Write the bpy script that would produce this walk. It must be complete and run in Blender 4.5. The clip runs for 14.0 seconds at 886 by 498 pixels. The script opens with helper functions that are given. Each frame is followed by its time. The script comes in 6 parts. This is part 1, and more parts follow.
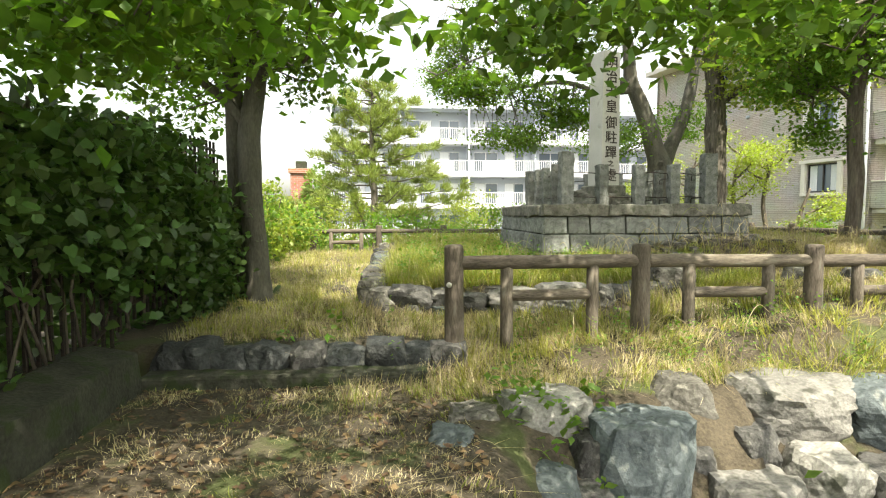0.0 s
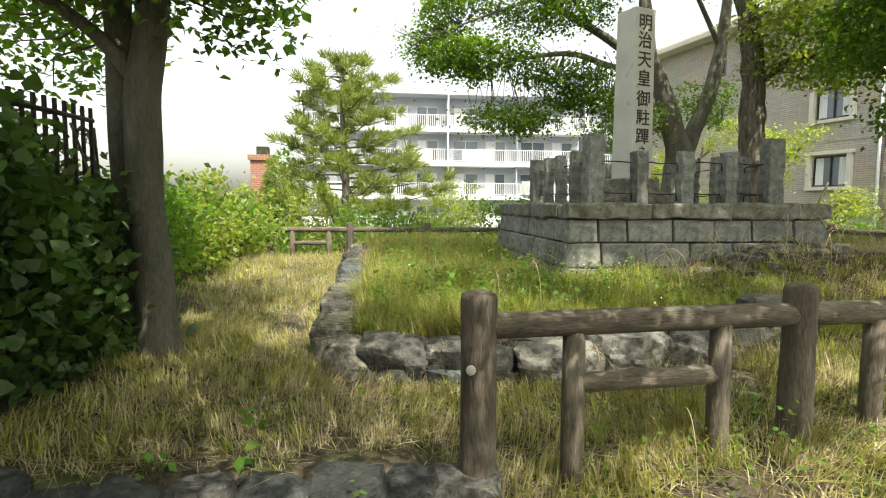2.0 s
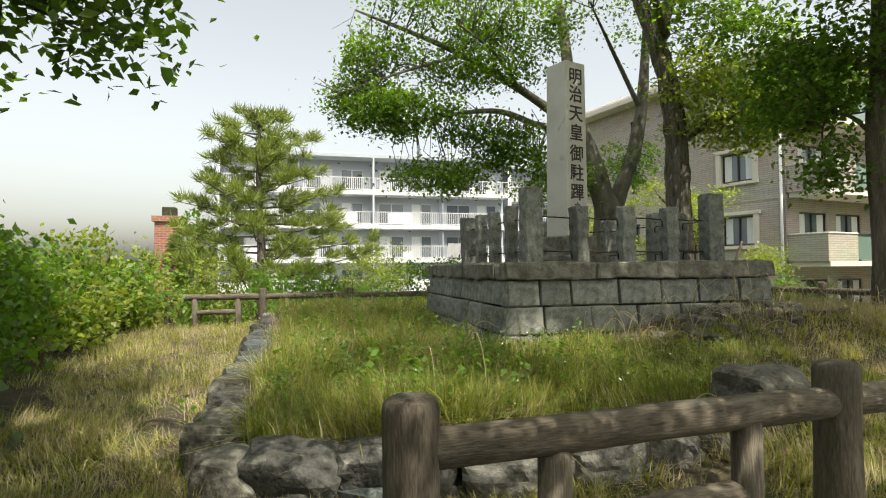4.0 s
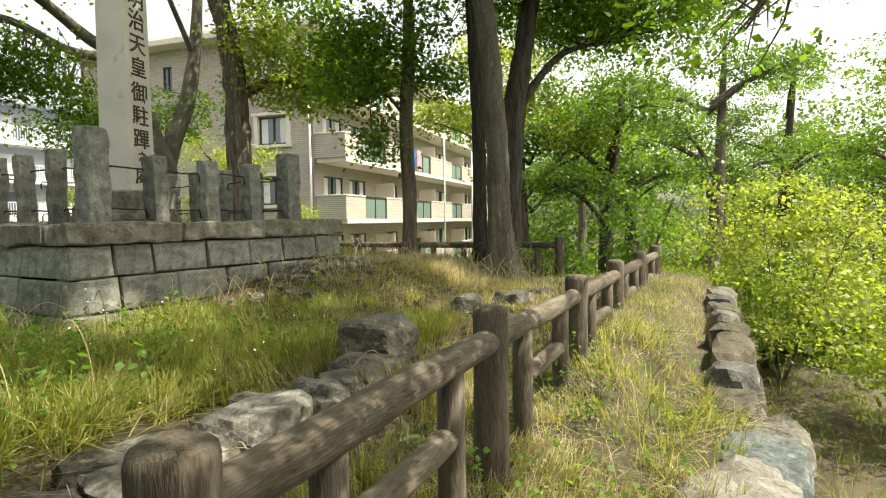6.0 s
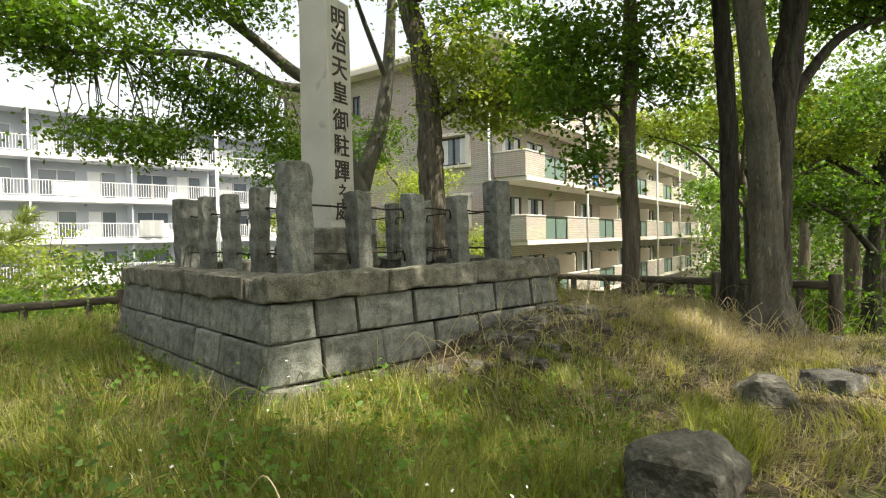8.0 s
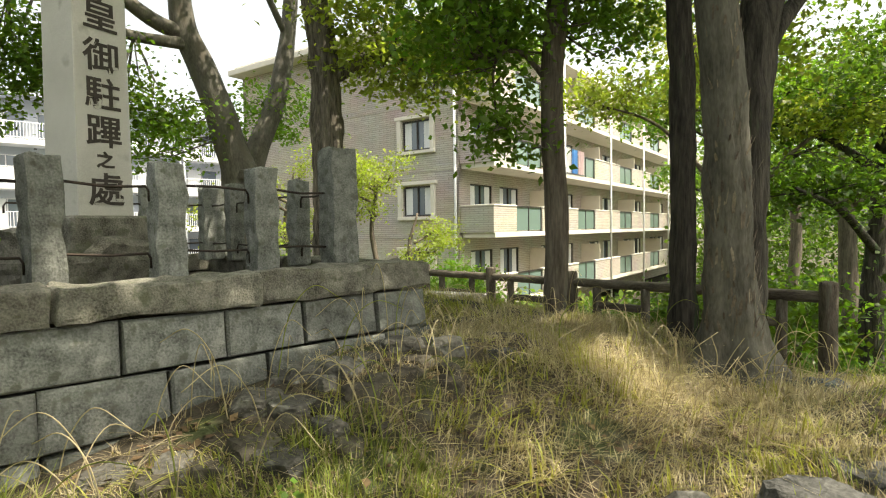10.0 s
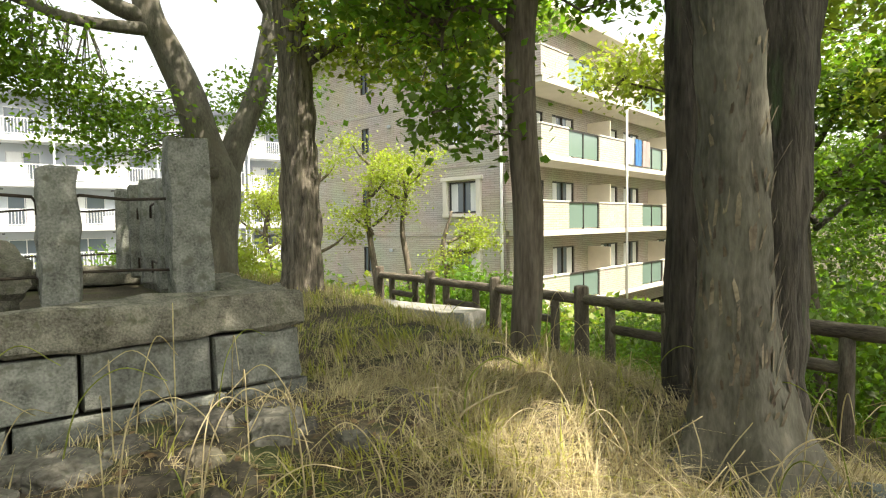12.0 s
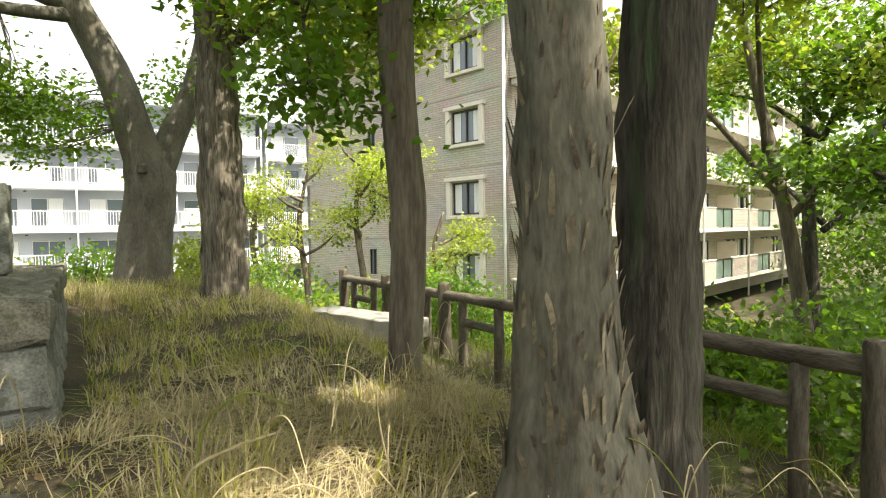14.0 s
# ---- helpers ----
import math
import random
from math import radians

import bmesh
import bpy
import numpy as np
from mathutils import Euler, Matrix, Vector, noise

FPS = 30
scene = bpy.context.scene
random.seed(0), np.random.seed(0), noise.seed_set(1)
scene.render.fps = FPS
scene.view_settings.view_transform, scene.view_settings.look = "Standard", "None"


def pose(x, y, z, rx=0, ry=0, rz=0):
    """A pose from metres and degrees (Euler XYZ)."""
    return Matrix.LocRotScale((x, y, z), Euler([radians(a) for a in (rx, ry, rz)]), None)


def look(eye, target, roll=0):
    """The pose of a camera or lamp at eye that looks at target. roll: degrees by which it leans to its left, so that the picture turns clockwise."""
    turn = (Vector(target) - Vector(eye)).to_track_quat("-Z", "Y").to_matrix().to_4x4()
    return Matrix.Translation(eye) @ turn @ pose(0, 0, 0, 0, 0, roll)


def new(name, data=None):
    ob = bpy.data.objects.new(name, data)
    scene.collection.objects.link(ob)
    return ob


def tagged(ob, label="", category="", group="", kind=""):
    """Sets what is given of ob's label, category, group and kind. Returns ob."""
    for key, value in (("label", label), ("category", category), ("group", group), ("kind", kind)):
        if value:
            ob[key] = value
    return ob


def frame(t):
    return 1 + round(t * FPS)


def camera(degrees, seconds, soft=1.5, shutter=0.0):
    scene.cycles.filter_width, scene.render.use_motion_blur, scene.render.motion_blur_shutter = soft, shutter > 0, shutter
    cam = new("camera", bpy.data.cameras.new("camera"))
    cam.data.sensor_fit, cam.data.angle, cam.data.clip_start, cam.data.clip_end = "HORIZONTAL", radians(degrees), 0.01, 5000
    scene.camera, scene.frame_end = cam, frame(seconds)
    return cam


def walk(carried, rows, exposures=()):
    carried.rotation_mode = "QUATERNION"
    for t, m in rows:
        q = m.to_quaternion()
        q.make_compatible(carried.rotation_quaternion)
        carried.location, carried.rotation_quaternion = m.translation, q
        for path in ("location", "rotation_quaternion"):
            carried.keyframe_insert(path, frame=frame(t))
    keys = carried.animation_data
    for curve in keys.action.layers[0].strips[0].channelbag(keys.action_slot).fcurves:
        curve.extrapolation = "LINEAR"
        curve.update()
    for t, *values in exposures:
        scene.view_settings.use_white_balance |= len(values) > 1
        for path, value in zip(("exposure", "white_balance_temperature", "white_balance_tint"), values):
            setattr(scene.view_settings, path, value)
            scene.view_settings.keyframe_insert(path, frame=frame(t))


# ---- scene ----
cam = camera(76.6, 14.0, 1.15)
PATH = [
    (0, (0.575, -0.176, 1.716), (0.378, 1.81, 1.591), -0.0),
    (0.5, (0.426, 0.456, 1.687), (0.238, 2.442, 1.541), 0.1),
    (1, (0.309, 1.055, 1.648), (0.14, 3.041, 1.482), 0.3),
    (1.5, (0.242, 1.659, 1.728), (0.096, 3.645, 1.55), 0.2),
    (2, (0.169, 2.069, 1.849), (0.061, 4.059, 1.688), 0.4),
    (2.5, (0.231, 2.352, 1.919), (0.196, 4.351, 1.923), -0.0),
    (5, (0.085, 3.104, 1.774), (0.745, 4.991, 1.847), -0.3),
    (5.5, (-0.025, 3.157, 1.792), (1.238, 4.707, 1.73), -0.9),
    (6, (-0.251, 3.549, 1.849), (1.283, 4.828, 1.746), -0.8),
    (6.5, (-0.256, 4.064, 1.859), (1.179, 5.451, 1.733), -0.6),
    (7, (-0.172, 4.458, 1.885), (0.982, 6.088, 1.779), -0.9),
    (7.5, (0.002, 4.791, 1.989), (1.041, 6.499, 1.927), -1.2),
    (8, (0.187, 4.932, 2.113), (1.287, 6.602, 2.074), -1.1),
    (8.5, (0.686, 5.124, 2.106), (1.863, 6.741, 2.052), -1.0),
    (11, (3.271, 6.09, 2.152), (4.292, 7.807, 2.067), -0.9),
    (11.5, (3.607, 6.154, 2.22), (4.569, 7.906, 2.134), -1.0),
    (12, (3.99, 6.276, 2.227), (4.874, 8.068, 2.139), -0.9),
    (12.5, (4.297, 6.311, 2.223), (5.149, 8.119, 2.142), -0.8),
    (13, (4.65, 6.316, 2.214), (5.449, 8.148, 2.15), -0.8),
    (13.5, (4.938, 6.414, 2.204), (5.712, 8.256, 2.134), -0.6),
    (14, (5.295, 6.45, 2.169), (6.077, 8.29, 2.093), -0.8),
]
walk(cam, [(t, look(eye, target, roll)) for t, eye, target, roll in PATH], [(0, 1.3, 6900, 6), (.6, 1.1, 6900, 6), (2.6, .85, 6900, 6), (4.8, .3, 6900, 7), (5.1, .37, 7000, 7), (5.6, .85, 7300, 7), (6.2, .95, 7300, 7), (7.0, .92, 7300, 7), (7.6, .76, 7100, 7), (8.5, .76, 7100, 7), (11, 1.12, 7200, 7), (14, 1.3, 7200, 7)])

# ---- world, sun ----
world = bpy.data.worlds.new("world")
scene.world = world
world.use_nodes = True
_n = world.node_tree.nodes
sky = _n.new("ShaderNodeTexSky")
sky.sky_type = 'NISHITA'
sky.sun_disc = False
SUN_ELEV, SUN_AZ = 60.0, 150.0          # degrees; azimuth clockwise from +y
sky.sun_elevation = radians(SUN_ELEV)
sky.sun_rotation = radians(SUN_AZ)
sky.air_density, sky.dust_density, sky.ozone_density = 1.2, 4.0, 0.3
_n["Background"].inputs["Strength"].default_value = 0.15
haze = _n.new("ShaderNodeHueSaturation")      # a hazy, nearly white summer sky
haze.inputs["Saturation"].default_value, haze.inputs["Value"].default_value = 0.38, 1.3
world.node_tree.links.new(sky.outputs["Color"], haze.inputs["Color"])
world.node_tree.links.new(haze.outputs["Color"], _n["Background"].inputs["Color"])
sun = new("sun", bpy.data.lights.new("sun", "SUN"))
sun.data.energy, sun.data.angle, sun.data.color = 5.0, radians(0.5), (1.0, 0.94, 0.84)
_ce = math.cos(radians(SUN_ELEV))
TO_SUN = Vector((math.sin(radians(SUN_AZ)) * _ce, math.cos(radians(SUN_AZ)) * _ce, math.sin(radians(SUN_ELEV))))
sun.matrix_world = look(TO_SUN * 60, (0, 0, 0))

# ---- plan frame: a along the monument's front, b away from it, turned 10 degrees ----
CT, ST = math.cos(radians(10)), math.sin(radians(10))


def P(a, b, z=0.0):
    return Vector((a * CT - b * ST, a * ST + b * CT, z))


def S(x, lo, hi):
    x = np.clip((np.asarray(x, float) - lo) / (hi - lo), 0, 1)
    return x * x * (3 - 2 * x)


def gz_ab(a, b):
    """Height of the ground in the plan frame (works on arrays)."""
    a, b = np.asarray(a, float), np.asarray(b, float)
    low = 0.33 + 0.012 * b
    up = 0.60 + 0.02 * np.clip(b - 4.4, 0, 12)
    strip = 0.46 + 0.085 * np.clip(a - 1.0, 0, 5) + 0.12 * np.clip(b - 4.5, 0, 1.2)
    bed = 0.86 + 0.02 * np.clip(b - 6, 0, 8) + 0.36 * S(a, 3.0, 6.2) * S(b, 5.9, 8.0) + 0.1 * S(b, 10, 13)
    z = low + (up - low) * S(b, 4.38, 4.55)
    right = S(a, 0.55, 0.95)
    front = strip + (bed - strip) * S(b, 5.75 - 0.0 * a, 6.0 + 0.9 * S(a, 2.6, 4.5))
    left = S(a, 0.15, 0.3)
    z = z + (front - z) * np.where(b > 5.6, left, right) * S(b, 3.9, 4.45)
    # strip in front of the bed's corner joins the upper path
    ledge = 0.40 + 0.02 * np.clip(a - 1, 0, 8)
    z = z + (ledge - z) * S(a, 0.7, 1.1) * (1 - S(b, 3.9, 4.45))
    # slope and drop on the lower side
    drop = np.where(a < 4, 1.1 + 0.35 * np.clip(a - 1, 0, 3), 2.0)
    edge = 3.64 - 0.06 * S(a, 4, 5) - 0.25 * np.clip(1.6 - a, 0, 1) + 0.075 * np.clip(a - 4.7, 0, 6)
    z = z - drop * S(edge - b, 0.0, 0.4 + 0.5 * (a < 4.2) + 0.5 * (a < 3)) * S(a, 1.0, 1.9)
    z = z + 0.2 * np.exp(-((a - 4.9) / 1.3) ** 2 - ((b - 8.0) / 0.6) ** 2)
    # right and back slopes past the fence
    z = z - 0.80 * S(a, 7.9, 9.7) * S(b, 5.0, 7.5)
    z = z - 2.1 * S(a, 10.3, 15.0) * S(b, 3.0, 4.5)
    z = z - 0.45 * S(b, 13.2, 14.6) - 2.2 * S(b, 15.0, 22.0) * S(b, 3.0, 4.5)
    z = z + np.where(z < -1.9, (-1.9 - z) * 0.75, 0)
    return z


def gz(a, b):
    return float(gz_ab(a, b)) + 0.03 * noise.noise(Vector((a * 1.3, b * 1.3, 0)))


def G(a, b, dz=0.0):
    """A place on the ground."""
    return P(a, b, gz(a, b) + dz)


def AB(x, y):
    return x * CT + y * ST, -x * ST + y * CT


# ---- materials ----
def material(name, dark, light, scale=6.0, fine=60.0, rough=0.85, bump=0.3, dist=0.01, vary="", vary_amt=0.25,
             spec=0.3, metal=0.0, thin=0.0, extra=None, stretch=(1, 1, 1)):
    m = bpy.data.materials.new(name)
    m.use_nodes = True
    nt = m.node_tree
    N, L = nt.nodes, nt.links
    bs = N["Principled BSDF"]
    co = N.new("ShaderNodeTexCoord")
    mp = N.new("ShaderNodeMapping")
    mp.inputs["Scale"].default_value = stretch
    L.new(co.outputs["Object"], mp.inputs["Vector"])
    n1 = N.new("ShaderNodeTexNoise"); n1.inputs["Scale"].default_value = scale; n1.inputs["Detail"].default_value = 5
    n2 = N.new("ShaderNodeTexNoise"); n2.inputs["Scale"].default_value = fine; n2.inputs["Detail"].default_value = 4
    L.new(mp.outputs["Vector"], n1.inputs["Vector"]); L.new(mp.outputs["Vector"], n2.inputs["Vector"])
    mix = N.new("ShaderNodeMath"); mix.operation = 'MULTIPLY_ADD'
    L.new(n2.outputs["Fac"], mix.inputs[0]); mix.inputs[1].default_value = 0.45
    sc = N.new("ShaderNodeMath"); sc.operation = 'MULTIPLY'; L.new(n1.outputs["Fac"], sc.inputs[0]); sc.inputs[1].default_value = 0.6
    L.new(sc.outputs[0], mix.inputs[2])
    ramp = N.new("ShaderNodeValToRGB")
    ramp.color_ramp.elements[0].position, ramp.color_ramp.elements[1].position = 0.36, 0.68
    ramp.color_ramp.elements[0].color, ramp.color_ramp.elements[1].color = (*dark, 1), (*light, 1)
    L.new(mix.outputs[0], ramp.inputs["Fac"])
    col = ramp.outputs["Color"]
    if extra:                      # patches of another colour: (colour, scale, threshold)
        n3 = N.new("ShaderNodeTexNoise"); n3.inputs["Scale"].default_value = extra[1]; n3.inputs["Detail"].default_value = 6
        L.new(mp.outputs["Vector"], n3.inputs["Vector"])
        r3 = N.new("ShaderNodeValToRGB")
        r3.color_ramp.elements[0].position, r3.color_ramp.elements[1].position = extra[2], extra[2] + 0.09
        L.new(n3.outputs["Fac"], r3.inputs["Fac"])
        mx = N.new("ShaderNodeMixRGB"); L.new(r3.outputs["Color"], mx.inputs["Fac"])
        L.new(col, mx.inputs["Color1"]); mx.inputs["Color2"].default_value = (*extra[0], 1)
        col = mx.outputs["Color"]
    if vary:
        if vary == "island":
            g = N.new("ShaderNodeNewGeometry"); ro = g.outputs["Random Per Island"]
        else:
            g = N.new("ShaderNodeObjectInfo"); ro = g.outputs["Random"]
        hs = N.new("ShaderNodeHueSaturation")
        mr = N.new("ShaderNodeMapRange")
        mr.inputs["To Min"].default_value, mr.inputs["To Max"].default_value = 1 - vary_amt, 1 + vary_amt
        L.new(ro, mr.inputs["Value"]); L.new(mr.outputs["Result"], hs.inputs["Value"])
        mh = N.new("ShaderNodeMath"); mh.operation = 'MULTIPLY_ADD'
        L.new(ro, mh.inputs[0]); mh.inputs[1].default_value = 0.03 if vary == "island" else 0.01; mh.inputs[2].default_value = 0.487 if vary == "island" else 0.495
        L.new(mh.outputs[0], hs.inputs["Hue"]); L.new(col, hs.inputs["Color"])
        col = hs.outputs["Color"]
    L.new(col, bs.inputs["Base Color"])
    bs.inputs["Roughness"].default_value, bs.inputs["Metallic"].default_value = rough, metal
    bs.inputs["Specular IOR Level"].default_value = spec
    if bump:
        bp = N.new("ShaderNodeBump"); bp.inputs["Strength"].default_value = bump; bp.inputs["Distance"].default_value = dist
        L.new(mix.outputs[0], bp.inputs["Height"]); L.new(bp.outputs["Normal"], bs.inputs["Normal"])
    if thin:
        tr = N.new("ShaderNodeBsdfTranslucent"); ms = N.new("ShaderNodeMixShader"); ms.inputs["Fac"].default_value = thin
        br = N.new("ShaderNodeMixRGB"); br.blend_type = 'MULTIPLY'; br.inputs["Fac"].default_value = 1
        L.new(col, br.inputs["Color1"]); br.inputs["Color2"].default_value = (1.6, 1.7, 0.6, 1)
        L.new(br.outputs["Color"], tr.inputs["Color"])
        L.new(bs.outputs["BSDF"], ms.inputs[1]); L.new(tr.outputs["BSDF"], ms.inputs[2])
        L.new(ms.outputs["Shader"], N["Material Output"].inputs["Surface"])
    return m


def glass(name, colour, rough=0.05):
    m = bpy.data.materials.new(name)
    m.use_nodes = True
    b = m.node_tree.nodes["Principled BSDF"]
    b.inputs["Base Color"].default_value, b.inputs["Roughness"].default_value = (*colour, 1), rough
    b.inputs["Specular IOR Level"].default_value = 0.8
    return m


STONE = material("granite", (0.058, 0.062, 0.053), (0.262, 0.27, 0.243), 9, 85, 0.92, 0.9, 0.012, "object", 0.2, extra=((0.11, 0.115, 0.09), 11, 0.57))
STONE_CAP = material("granite_cap", (0.042, 0.041, 0.031), (0.235, 0.225, 0.185), 9, 90, 0.94, 1.0, 0.016, "object", 0.15, extra=((0.10, 0.105, 0.07), 12, 0.57))
STONE_PALE = material("granite_pale", (0.40, 0.39, 0.34), (0.56, 0.55, 0.49), 2, 150, 0.8, 0.25, 0.003, extra=((0.34, 0.33, 0.28), 4, 0.62))
ROCK = material("rock", (0.04, 0.037, 0.03), (0.15, 0.142, 0.122), 5, 38, 0.92, 0.9, 0.03, "object", 0.35, extra=((0.27, 0.262, 0.22), 8, 0.61))
ROCK_PALE = material("rock_pale", (0.10, 0.096, 0.085), (0.29, 0.28, 0.25), 4.5, 40, 0.9, 0.8, 0.025, "object", 0.2, extra=((0.07, 0.07, 0.055), 6, 0.57))
COBBLE = material("cobble", (0.024, 0.021, 0.015), (0.095, 0.083, 0.06), 5, 45, 0.9, 0.8, 0.015, "object", 0.3, extra=((0.09, 0.085, 0.06), 7, 0.58))
CONCRETE_PALE = material("concrete_pale", (0.22, 0.215, 0.19), (0.38, 0.37, 0.34), 3, 60, 0.9, 0.5, 0.006, extra=((0.14, 0.14, 0.11), 4, 0.57))
ROCK_BLUE = material("rock_blue", (0.035, 0.045, 0.048), (0.135, 0.155, 0.155), 4, 40, 0.75, 0.8, 0.025, "object", 0.25, extra=((0.24, 0.25, 0.225), 8, 0.635))
ROCK_DARK = material("rock_dark", (0.025, 0.025, 0.023), (0.105, 0.102, 0.093), 6, 45, 0.88, 0.9, 0.03, "object", 0.35, extra=((0.22, 0.215, 0.185), 9, 0.62))
# dark step stones, their colour lowered further for the shade beside the hedge
ROCK_SHADED = material("rock_shaded_dark", (0.012, 0.014, 0.014), (0.06, 0.064, 0.06), 6, 45, 0.7, 0.9, 0.03, "object", 0.35, extra=((0.13, 0.13, 0.11), 9, 0.64))
LOG = material("log_concrete", (0.04, 0.032, 0.024), (0.165, 0.14, 0.108), 7, 45, 0.92, 0.9, 0.014, "object", 0.14, extra=((0.15, 0.145, 0.115), 7, 0.61), stretch=(3, 3, 0.5))
SOIL = material("soil", (0.028, 0.023, 0.015), (0.10, 0.082, 0.055), 2.2, 45, 0.95, 0.9, 0.03, extra=((0.06, 0.07, 0.025), 2.3, 0.52))
BARK = material("bark_rough", (0.035, 0.03, 0.024), (0.24, 0.21, 0.17), 18, 70, 0.95, 1.0, 0.05, stretch=(1, 1, 0.13))
BARK_GREY = material("bark_grey", (0.05, 0.046, 0.035), (0.135, 0.128, 0.10), 6, 60, 0.92, 0.9, 0.014, extra=((0.066, 0.055, 0.04), 6, 0.62), stretch=(1, 1, 0.28))
BARK_SMOOTH = material("bark_smooth", (0.075, 0.069, 0.057), (0.185, 0.172, 0.145), 7, 50, 0.9, 0.6, 0.012, extra=((0.13, 0.115, 0.09), 4, 0.57), stretch=(1, 1, 0.4))
BARK_DARK = material("bark_dark", (0.015, 0.014, 0.011), (0.085, 0.075, 0.06), 16, 60, 0.95, 1.0, 0.04, extra=((0.05, 0.075, 0.035), 6, 0.58), stretch=(1, 1, 0.16))
BARK_BROWN = material("bark_brown", (0.06, 0.048, 0.036), (0.19, 0.16, 0.125), 12, 55, 0.92, 0.9, 0.025, extra=((0.13, 0.13, 0.095), 4, 0.6), stretch=(1, 1, 0.16))
IRON = material("iron", (0.02, 0.018, 0.016), (0.06, 0.045, 0.035), 20, 100, 0.6, 0.2, 0.002, metal=0.6)
# one white paint in two tones: recess shade coloured into walls, slabs left lighter
WHITE_SHADED = material("white_paint_shaded", (0.36, 0.395, 0.44), (0.43, 0.465, 0.51), 0.6, 30, 0.7, 0.05, 0.002)
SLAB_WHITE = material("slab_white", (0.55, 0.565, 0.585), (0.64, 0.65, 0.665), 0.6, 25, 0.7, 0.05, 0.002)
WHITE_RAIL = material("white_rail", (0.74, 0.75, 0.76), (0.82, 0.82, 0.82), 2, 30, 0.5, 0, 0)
CREAM = material("cream_render", (0.58, 0.55, 0.475), (0.68, 0.645, 0.565), 1.5, 40, 0.8, 0.1, 0.002)
# mossy concrete, its base colour also darkened for the shade over the kerb
CONCRETE = material("concrete_mossy_shaded", (0.02, 0.021, 0.014), (0.062, 0.062, 0.044), 5, 38, 0.92, 1.0, 0.03, extra=((0.03, 0.042, 0.014), 6, 0.52))
DARK_FRAME = material("dark_frame", (0.03, 0.027, 0.025), (0.05, 0.045, 0.04), 4, 40, 0.4, 0, 0)
SILVER = material("aluminium", (0.5, 0.51, 0.52), (0.6, 0.6, 0.61), 4, 40, 0.4, 0, 0, metal=0.5)
PANE = glass("window_pane", (0.13, 0.16, 0.19))
PANE_GREEN = glass("green_panel", (0.14, 0.2, 0.175), 0.15)
CURTAIN = material("curtain", (0.6, 0.62, 0.62), (0.75, 0.76, 0.76), 8, 60, 0.9, 0.1, 0.01, stretch=(6, 6, 0.2))
BEIGE_WALL = material("beige_wall", (0.52, 0.47, 0.38), (0.6, 0.55, 0.45), 2, 40, 0.8, 0.1, 0.002)
HEDGE_LEAF = material("leaf_vine", (0.045, 0.09, 0.02), (0.10, 0.17, 0.045), 2, 20, 0.45, 0, 0, "island", 0.4, 0.5, thin=0.3)
LEAF = material("leaf_broad", (0.065, 0.12, 0.02), (0.14, 0.215, 0.042), 1, 20, 0.5, 0, 0, "island", 0.45, 0.4, thin=0.6)
LEAF_LIME = material("leaf_lime", (0.17, 0.205, 0.045), (0.27, 0.31, 0.085), 1, 20, 0.5, 0, 0, "island", 0.3, 0.4, thin=0.55)
# darker leaf green; in the wood its tone stands in for canopy shade
LEAF_DARK = material("leaf_dark", (0.05, 0.095, 0.018), (0.10, 0.16, 0.035), 1, 20, 0.4, 0, 0, "island", 0.4, 0.5, thin=0.55)
LEAF_FRESH = material("leaf_fresh", (0.08, 0.15, 0.022), (0.15, 0.24, 0.045), 1, 20, 0.5, 0, 0, "island", 0.3, 0.4, thin=0.55)
NEEDLE = material("pine_needle", (0.13, 0.175, 0.045), (0.25, 0.29, 0.09), 1, 20, 0.6, 0, 0, "island", 0.3, 0.3, thin=0.3)
GRASS = material("grass_green", (0.125, 0.15, 0.028), (0.26, 0.28, 0.075), 0.9, 12, 0.6, 0, 0, "island", 0.4, 0.3, thin=0.4)
GRASS_YELLOW = material("grass_yellow", (0.22, 0.22, 0.05), (0.38, 0.36, 0.11), 0.9, 12, 0.6, 0, 0, "island", 0.3, 0.3, thin=0.4)
INTERIOR = material("room_dark", (0.05, 0.05, 0.05), (0.09, 0.085, 0.08), 1, 10, 0.9, 0, 0)
GRASS_DRY = material("grass_dry", (0.23, 0.185, 0.115), (0.52, 0.44, 0.31), 0.9, 12, 0.7, 0, 0, "island", 0.45, 0.3, thin=0.3)


